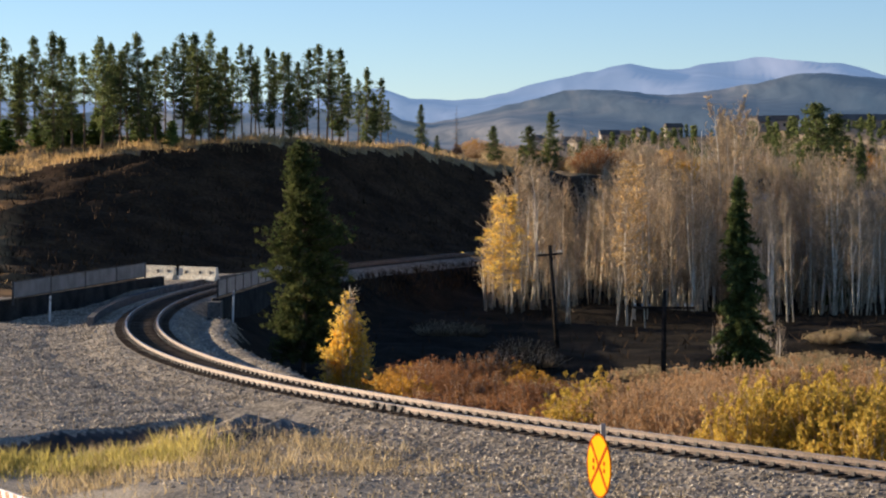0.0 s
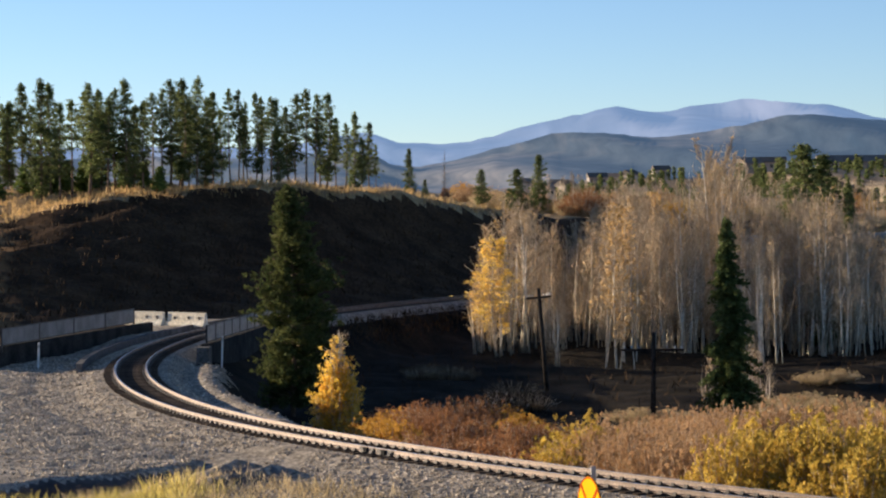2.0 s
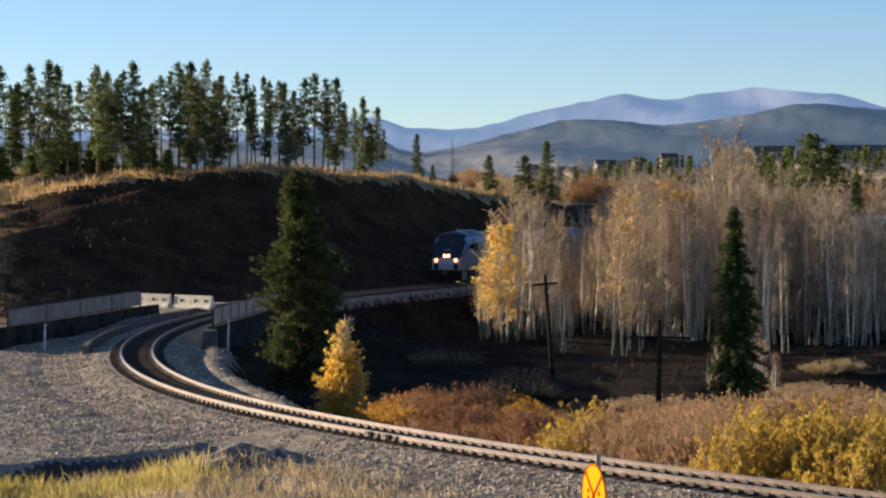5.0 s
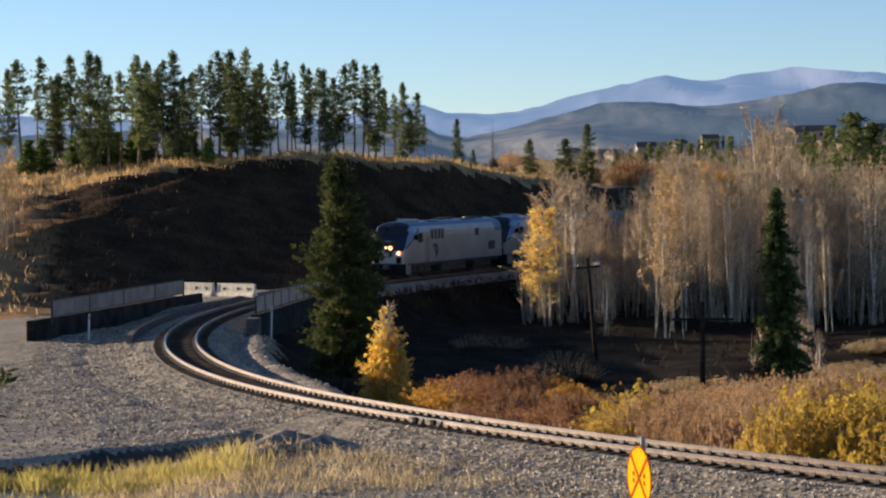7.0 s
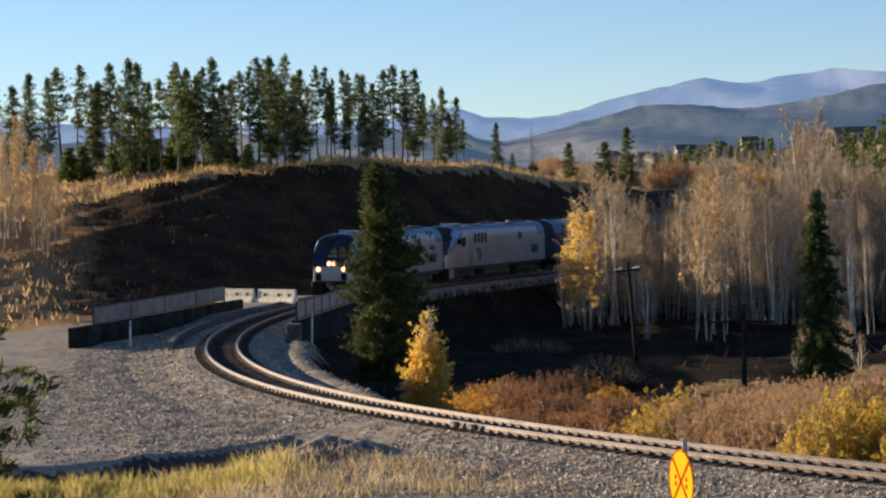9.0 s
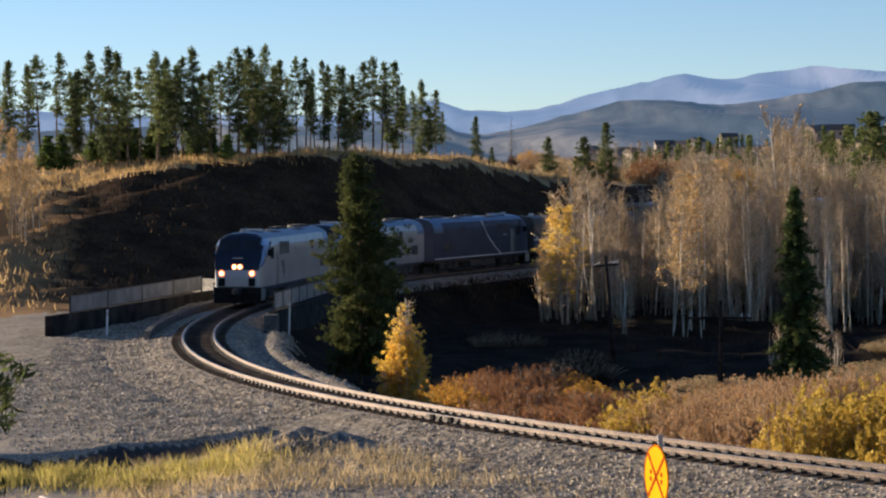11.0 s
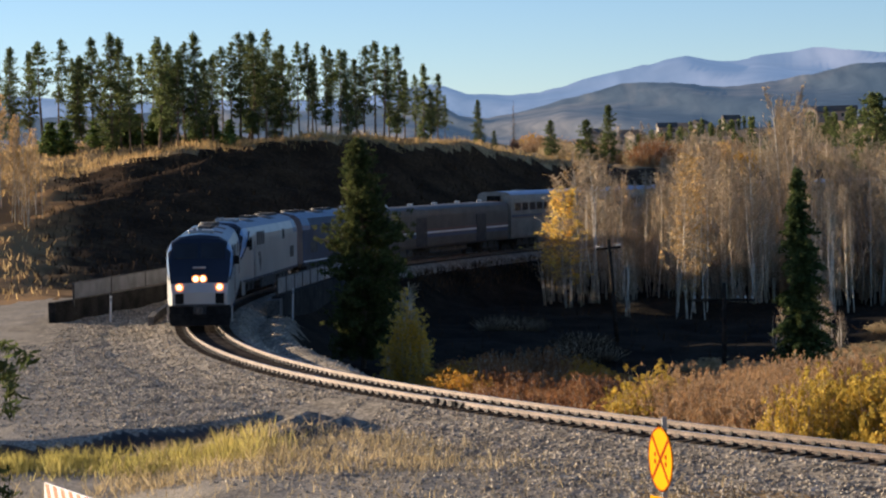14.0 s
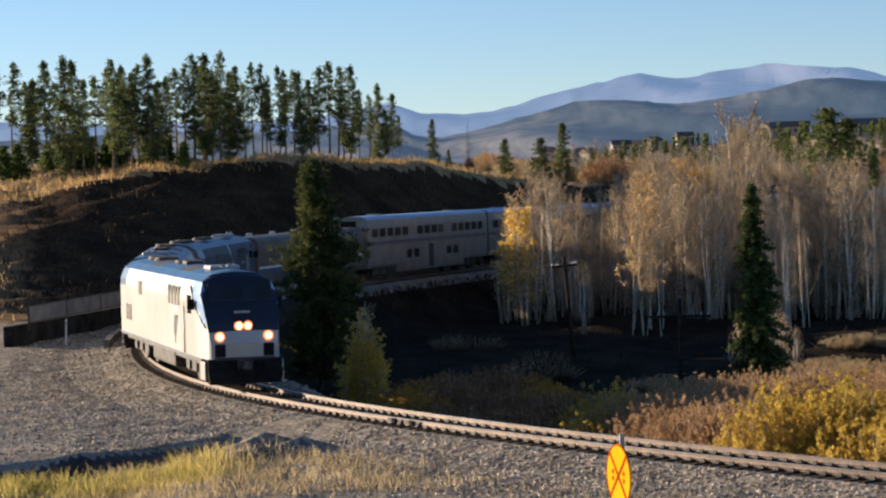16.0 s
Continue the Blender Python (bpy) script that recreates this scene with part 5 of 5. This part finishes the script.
vale = scatter(66, 3000, -6, 42, 96, 190, lambda x, y: smooth(-7, -10, offset(x, y)) * 0.8, one)
meadow("valley_grass", "dry grass on the valley floor, darkened for shade", M_SHADEBRUSH, (6, vale, 0.5, 0.04, 0.45))


# ---------------------------------------------------------------- poles and signs
def telegraph_pole(x, y, top, arm_z, turn, lean, arm=3.0):
    z = ground_z(x, y)
    t = thing("telegraph_pole", "old dark wooden telegraph pole with one crossarm", "pole", "telegraph poles", m=pose(x, y, z - 0.3, 0, lean, turn))
    h = top - z + 0.3
    part("pole", tube([(0, 0, 0), (0, 0, h)], [0.15, 0.10], 10), M_POLE, t)
    a = arm_z - z + 0.3
    if arm:
        part("crossarm", box(-arm / 2, arm / 2, 0.09, 0.2, a - 0.06, a + 0.06, 0.01), M_POLE, t)
        for k in (-0.46 * arm, -0.35 * arm, -0.23 * arm, 0.23 * arm, 0.35 * arm, 0.46 * arm):
            bm = tube([(k, 0.145, a + 0.06), (k, 0.145, a + 0.12), (k, 0.145, a + 0.2)], [0.03, 0.055, 0.035], 8)
            part("insulator", bm, M_WHITEPOST if k > 0.3 * arm else M_GREYSTEEL, t, "pale glass insulator")
        part("brace", tube([(-0.23 * arm, 0.1, a), (0, 0.1, a - 0.6)], [0.02, 0.02], 4), M_POLE, t)
        part("brace", tube([(0.23 * arm, 0.1, a), (0, 0.1, a - 0.6)], [0.02, 0.02], 4), M_POLE, t)
    return t


telegraph_pole(*polar(93.0, 114), 1.6, 0.75, 4, 0.6)
telegraph_pole(*polar(48.5, 140), 2.9, 2.35, 12, -4.5, 1.5)
telegraph_pole(*polar(126.0, 96), -0.9, 0, 0, 1, 0)


def warning_sign(x, y):
    z = ground_z(x, y)
    t = thing("crossing_sign", "round orange-yellow railway crossing warning sign on a steel post", "sign", m=pose(x, y, z, 0, 0, 0))
    part("post", box(-0.035, 0.035, -0.03, 0.03, -0.3, 7.67 - 0.1096 * y - z, 0.006), M_GREYSTEEL, t, "perforated grey steel post")
    zc = 7.67 - 0.1275 * y - z
    turn = -72
    face = part("disc", disc_plate(0.455, 0.012), M_SIGN, t, "", pose(-0.055, -0.018, zc, 90, 0, turn))
    for a in (45, -45):
        part("cross_bar", box(-0.43, 0.43, -0.028, 0.028, 0, 0.004), M_SIGNRED, face, "orange-red crossing stroke", pose(0, 0, 0.007, 0, 0, a))
    part("rim", ring(0.43, 0.452, 0.004), M_SIGNRED, face, "", pose(0, 0, 0.007))
    for k in (-0.2, 0.2):
        for j in (-0.05, 0.05):
            part("letter_bar", box(k - 0.035, k + 0.035, j - 0.03, j + 0.03, 0, 0.004), M_SIGNRED, face, "small dark mark", pose(0, 0, 0.007))
    plate = part("plate", box(-0.3, 0.3, -0.24, 0.24, -0.006, 0.006, 0.004), M_SIGN, t, "square orange-yellow plate", pose(-0.05, -0.026, zc - 0.78, 90, 0, -62))
    part("arrow_bar", box(-0.07, 0.07, -0.14, 0.1, 0.006, 0.010), M_SIGNRED, plate, "", Matrix())
    return t


def disc_plate(r, thick):
    bm = bmesh.new()
    bmesh.ops.create_cone(bm, cap_ends=True, segments=48, radius1=r, radius2=r, depth=thick)
    return bm


def ring(r0, r1, thick):
    bm = bmesh.new()
    n = 48
    vs = [[bm.verts.new((r * cos(2 * pi * k / n), r * sin(2 * pi * k / n), z)) for k in range(n)] for r, z in ((r0, 0), (r0, thick), (r1, thick), (r1, 0))]
    for a in range(4):
        for k in range(n):
            bm.faces.new((vs[a][k], vs[a][(k + 1) % n], vs[(a + 1) % 4][(k + 1) % n], vs[(a + 1) % 4][k]))
    bmesh.ops.recalc_face_normals(bm, faces=bm.faces[:])
    return bm


def barricade(x, y, z, turn, length):
    foot = ground_z(x, y)
    t = thing("barricade", "orange and white striped road barricade on steel legs", "barricade", m=pose(x, y, foot, 0, 0, turn))
    top = z - foot
    for k, zz in enumerate((top, top - 0.5)):
        board = part("board", box(0, length, -0.02, 0.02, zz - 0.21, zz, 0.004), M_WHITEBOARD, t, "white board with slanting orange stripes")
        n = int(length / 0.3)
        for i in range(n):
            bm = bmesh.new()
            x0 = 0.04 + i * 0.3
            pts = [(x0 + 0.11, zz - 0.205), (x0 + 0.24, zz - 0.205), (x0 + 0.13, zz - 0.005), (x0, zz - 0.005)]
            a = [bm.verts.new((px, -0.024, pz)) for px, pz in pts]
            b = [bm.verts.new((px, -0.018, pz)) for px, pz in pts]
            bm.faces.new(a)
            bm.faces.new(b[::-1])
            for q in range(4):
                bm.faces.new((a[q], a[(q + 1) % 4], b[(q + 1) % 4], b[q]))
            bmesh.ops.recalc_face_normals(bm, faces=bm.faces[:])
            part("stripe", bm, M_ORANGEBOARD, board, "orange reflective stripe")
    for x0 in (0.35, length - 0.35):
        part("leg", box(x0 - 0.025, x0 + 0.025, 0.02, 0.07, -0.1, top - 0.05, 0.004), M_DARKSTEEL, t)
        part("foot", box(x0 - 0.03, x0 + 0.03, -0.6, 0.7, -0.03, 0.05, 0.004), M_DARKSTEEL, t)
    return t


warning_sign(2.26, 33.4)
barricade(-6.05, 31.0, 3.5, -60, 2.4)


def crossing_bolt(s, off):
    x, y, h = along(s, off)
    t = thing("rail_joint", "dark steel joint bars bolted to the rail", "rail joint", "rail joints", m=pose(x, y, 0, 0, 0, math.degrees(h)))
    part("joint_bar", box(-0.45, 0.45, 0.02, 0.06, -0.15, -0.03, 0.01), M_UNDER, t)
    part("joint_bar", box(-0.45, 0.45, -0.06, -0.02, -0.15, -0.03, 0.01), M_UNDER, t)
    part("insulated_block", box(-0.12, 0.12, -0.13, 0.13, -0.24, -0.02, 0.02), M_BLACK, t)
    return t


crossing_bolt(26.5, 0.755)
crossing_bolt(27.6, 0.755)


# ---------------------------------------------------------------- houses and distance
def house(b, d, e, wide, tall, turn):
    x, y = polar(b, d)
    z = 7.67 + e * d / 1000
    g = min(ground_z(x, y), z)
    t = thing("house", "distant house with pale walls and a brown roof", "house", "distant houses", m=pose(x, y, g - 0.5, 0, 0, turn))
    base = z - g + 0.5
    part("wall", box(-wide / 2, wide / 2, -3.5, 3.5, 0, base + tall, 0.02), M_HOUSE, t)
    bm = prism([(-4.1, base + tall - 0.1), (4.1, base + tall - 0.1), (0, base + tall + 2.2)], -wide / 2 - 0.5, wide / 2 + 0.5)
    part("roof", bm, M_ROOF, t)
    n = max(2, int(wide / 3))
    for k in range(n):
        xx = -wide / 2 + wide * (k + 0.5) / n
        part("window", box(xx - 0.6, xx + 0.6, -3.54, -3.48, base + tall * 0.35, base + tall * 0.75, 0.01), M_GLASS, t)
    return t


for a in ((48, 1050, 4, 7, 4, 20), (54, 1100, 6, 8, 4, -15), (57, 1000, 5, 6, 4, 30), (70, 1150, 9, 9, 4, 5), (40, 980, 5, 6, 5, 60), (76, 1200, 9, 9, 4, -20), (97, 1200, 12, 8, 4, 10), (134, 900, 14, 8, 3.5, 30), (142, 950, 14.5, 14, 3.5, -10), (189, 800, 12, 42, 5, 4), (84, 1150, 10, 8, 4, 50)):
    house(*a)


def guard_rail():
    t = thing("guard_rail", "pale steel guard rail along a road beyond the line", "guard rail")
    a, b = Vector((*polar(52, 332), 0)), Vector((*polar(83, 345), 0))
    z0, z1 = 5.1, 5.5
    d = b - a
    t.matrix_basis = pose(a.x, a.y, 0, 0, 0, math.degrees(atan2(d.y, d.x)))
    n = 6
    for k in range(n + 1):
        x = d.length * k / n
        part("post", box(x - 0.08, x + 0.08, 0.05, 0.2, ground_z(a.x + d.x * k / n, a.y + d.y * k / n) - 0.3, z0 + (z1 - z0) * k / n + 0.5, 0.01), M_GREYSTEEL, t)
    bm = box(0, d.length, -0.06, 0.05, z0, z0 + 0.55, 0.03)
    for v in bm.verts:
        v.co.z += (z1 - z0) * v.co.x / d.length
    part("beam", bm, M_WHITEPOST, t, "pale grey beam")
    return t


guard_rail()


def ridge(name, label, d, profile, foot, material, seed, rough):
    """A line of hills across the distance."""
    r = np.random.RandomState(seed)
    bs = np.linspace(profile[0][0], profile[-1][0], 260)
    es = np.interp(bs, [p[0] for p in profile], [p[1] for p in profile])
    es = es + rough * sum(np.sin(bs * f + r.uniform(0, 6)) / (1 + 0.03 * f * 20) for f in r.uniform(0.05, 0.9, 9)) * 0.6
    rows = 14
    verts, faces = [], []
    for j in range(rows):
        q = j / (rows - 1)
        for i, b in enumerate(bs):
            dd = d * (0.72 + 0.28 * q) * (1 + 0.03 * sin(b * 0.07 + j))
            z = (7.67 + es[i] * d / 1000) * q ** 1.3 + foot * (1 - q) + (rough * d / 1000 * (7.0 * noise.noise((b * 0.045 + q * 1.3, q * 2.2, seed)) + 1.0 * noise.noise((b * 0.13, q * 5, seed + 4))) * q * (1 - q) * 4)
            verts.append((b * dd / 1000, dd, z))
    n = len(bs)
    for j in range(rows - 1):
        for i in range(n - 1):
            a = j * n + i
            faces.append((a, a + 1, a + n + 1, a + n))
    tagged(part(name, mesh_of(name, verts, faces, material, True), None), label, "mountains", kind="structure")


# Distance haze is in these two materials: bluish base colours and a blue glow.
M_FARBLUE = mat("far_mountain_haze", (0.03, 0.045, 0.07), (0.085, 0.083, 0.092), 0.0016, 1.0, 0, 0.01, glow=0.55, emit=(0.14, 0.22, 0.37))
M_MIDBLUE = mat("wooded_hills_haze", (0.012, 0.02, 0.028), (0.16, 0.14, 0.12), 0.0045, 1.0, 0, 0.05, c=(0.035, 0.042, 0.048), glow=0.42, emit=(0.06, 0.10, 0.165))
M_NEARHILL = mat("brushy_hill", (0.16, 0.13, 0.095), (0.27, 0.22, 0.16), 0.02, 1.0, 0, 0.3)
FAR_LINE = ((-400, 24), (-240, 30), (-130, 26), (-60, 27), (-30, 31), (-22.4, 29.9), (-15.2, 27.1), (-8.1, 27.3), (3.8, 27.5), (15.7, 28.7), (27.6, 31.1), (39.5, 34.0), (51.4, 35.9), (63.3, 37.5), (70.5, 39.9), (78.1, 42.1), (87.1, 40.9), (99.0, 40.6), (106.2, 42.5), (111.0, 43.5), (122.9, 43.7), (132.4, 45.2), (144.3, 42.5), (158.6, 41.8), (170.5, 41.8), (177.6, 40.2), (186.7, 37.8), (203.8, 35.9), (241.9, 33.5), (400, 30))
MID_LINE = ((-400, 10), (-150, 22), (-60, 22), (-30, 23), (-22.4, 21.6), (-17.6, 18.0), (-5.7, 17.3), (3.8, 19.2), (15.7, 22.1), (27.6, 25.6), (39.5, 27.5), (51.4, 30.4), (63.3, 30.4), (75.2, 30.4), (87.1, 29.7), (99.0, 29.9), (111.0, 31.6), (122.9, 33.0), (134.8, 34.0), (146.7, 36.6), (158.6, 37.3), (170.5, 37.3), (186.7, 36.6), (218.1, 35.9), (400, 26))
LOW_LINE = ((-400, -6), (-60, -6), (18.1, -2.2), (39.5, -0.3), (51.4, 2.5), (75.2, 7.8), (99.0, 11.4), (122.9, 12.8), (146.7, 13.7), (170.5, 14.9), (186.7, 15.4), (230.0, 15.4), (400, 10))
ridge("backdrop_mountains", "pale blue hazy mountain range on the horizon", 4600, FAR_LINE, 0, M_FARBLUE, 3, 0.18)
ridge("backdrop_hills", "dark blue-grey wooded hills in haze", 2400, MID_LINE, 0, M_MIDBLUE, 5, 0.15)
ridge("backdrop_low_hill", "brown brushy hillside beyond the valley", 620, LOW_LINE, -2, M_NEARHILL, 8, 0.25)

# far woods on the low hill
tr, (v, f) = conifer_mesh(21, 8.0, 1.7, 0.05, 16, 0.6, 2, 0.2, 0.4)
wv, wf = [], []
base = np.array(v)
faces = np.array(f)
for k in range(430):
    b = 52 + 150 * R.random() ** 0.9
    d = 480 + 170 * R.random()
    e = float(np.interp(b, [p[0] for p in LOW_LINE], [p[1] for p in LOW_LINE]))
    q = (d / 620 - 0.72) / 0.28
    z = (7.67 + e * 0.62) * max(0.0, min(1.0, q)) ** 1.3 - 2
    s = R.uniform(0.42, 0.78)
    wf += (faces + len(wv)).tolist()
    wv += (base * s + np.array([b * d / 1000, d, z])).tolist()
tagged(part("far_woods", mesh_of("far_woods", wv, wf, M_PINE), None), "dark conifer wood on the distant hillside", "trees", kind="stuff")


def loose_stones():
    """Coarse ballast stones strewn beside the track."""
    r = np.random.RandomState(77)
    n = 80000
    s, o = r.uniform(-9, 105, n), r.uniform(1.45, 14, n)
    keep = r.uniform(0, 1, n) < np.interp(o, (6, 9, 14), (1, 0.55, 0.2)) * np.interp(s, (35, 60, 105), (1, 0.5, 0.35)) * ((o < 7) | (s < 62))
    s, o = s[keep], o[keep]
    o = np.where((r.uniform(0, 1, len(o)) < 0.22) & (o < 4.6) & (s > 25) & (s < 85), -o, o)
    i = (s + BACK) / STEP
    n = np.arange(COUNT + 1)
    h = np.interp(i, n, TH)
    x, y = np.interp(i, n, TX) - np.sin(h) * o, np.interp(i, n, TY) + np.cos(h) * o
    shoulder = np.interp(o, (-3.0, -2.95, -1.75, 1.5, 1.75, 2.9, 4.6, 4.7), (-3, -0.87, -0.27, -0.26, -0.27, -0.50, -0.62, -3))
    rut = line_side(x, y, DITCH_2)
    clear = (np.abs(line_side(x, y, DITCH_1)) > 0.75) & (np.abs(rut) > 0.45) & (np.abs(rut - 1.3) > 0.4)
    x, y, o, shoulder = x[clear], y[clear], o[clear], shoulder[clear]
    z = np.maximum(height(x, y), shoulder)
    shape = np.array([(1, 0, 0), (0, 1, 0), (-1, 0, 0), (0, -1, 0), (0, 0, 1), (0, 0, -1)], float)
    tri = np.array([(0, 1, 4), (1, 2, 4), (2, 3, 4), (3, 0, 4), (1, 0, 5), (2, 1, 5), (3, 2, 5), (0, 3, 5)])
    m = len(x)
    size = r.uniform(0.022, 0.062, m)[:, None, None] * r.uniform(0.6, 1.3, (m, 1, 3))
    a = r.uniform(0, 2 * pi, m)
    v = shape[None] * size + r.normal(size=(m, 6, 3)) * 0.012
    vx = v[..., 0] * np.cos(a)[:, None] - v[..., 1] * np.sin(a)[:, None]
    vy = v[..., 0] * np.sin(a)[:, None] + v[..., 1] * np.cos(a)[:, None]
    v = np.stack([vx + x[:, None], vy + y[:, None], v[..., 2] * 0.8 + z[:, None] + 0.02], -1).reshape(-1, 3)
    f = (tri[None] + 6 * np.arange(m)[:, None, None]).reshape(-1, 3)
    tagged(part("loose_stones", mesh_of("loose_stones", v.tolist(), f.tolist(), M_STONE), None), "loose grey ballast stones beside the track", "stones", kind="stuff")


loose_stones()
rail_fittings(track)


# ---------------------------------------------------------------- what moves
def motions():
    """The train rolls round the curve, each car on its own two bogies."""
    for car, middle, half, reverse in TRAIN:
        rows = []
        for k in range(33):
            t = k * 0.5
            s = nose(t) + middle
            fx, fy, _ = along(s - half)
            bx, by, _ = along(s + half)
            turn = atan2(fy - by, fx - bx) + (pi if reverse else 0)
            rows.append((t, pose((fx + bx) / 2, (fy + by) / 2, 0, 0, 0, math.degrees(turn))))
        walk(car, rows)


motions()
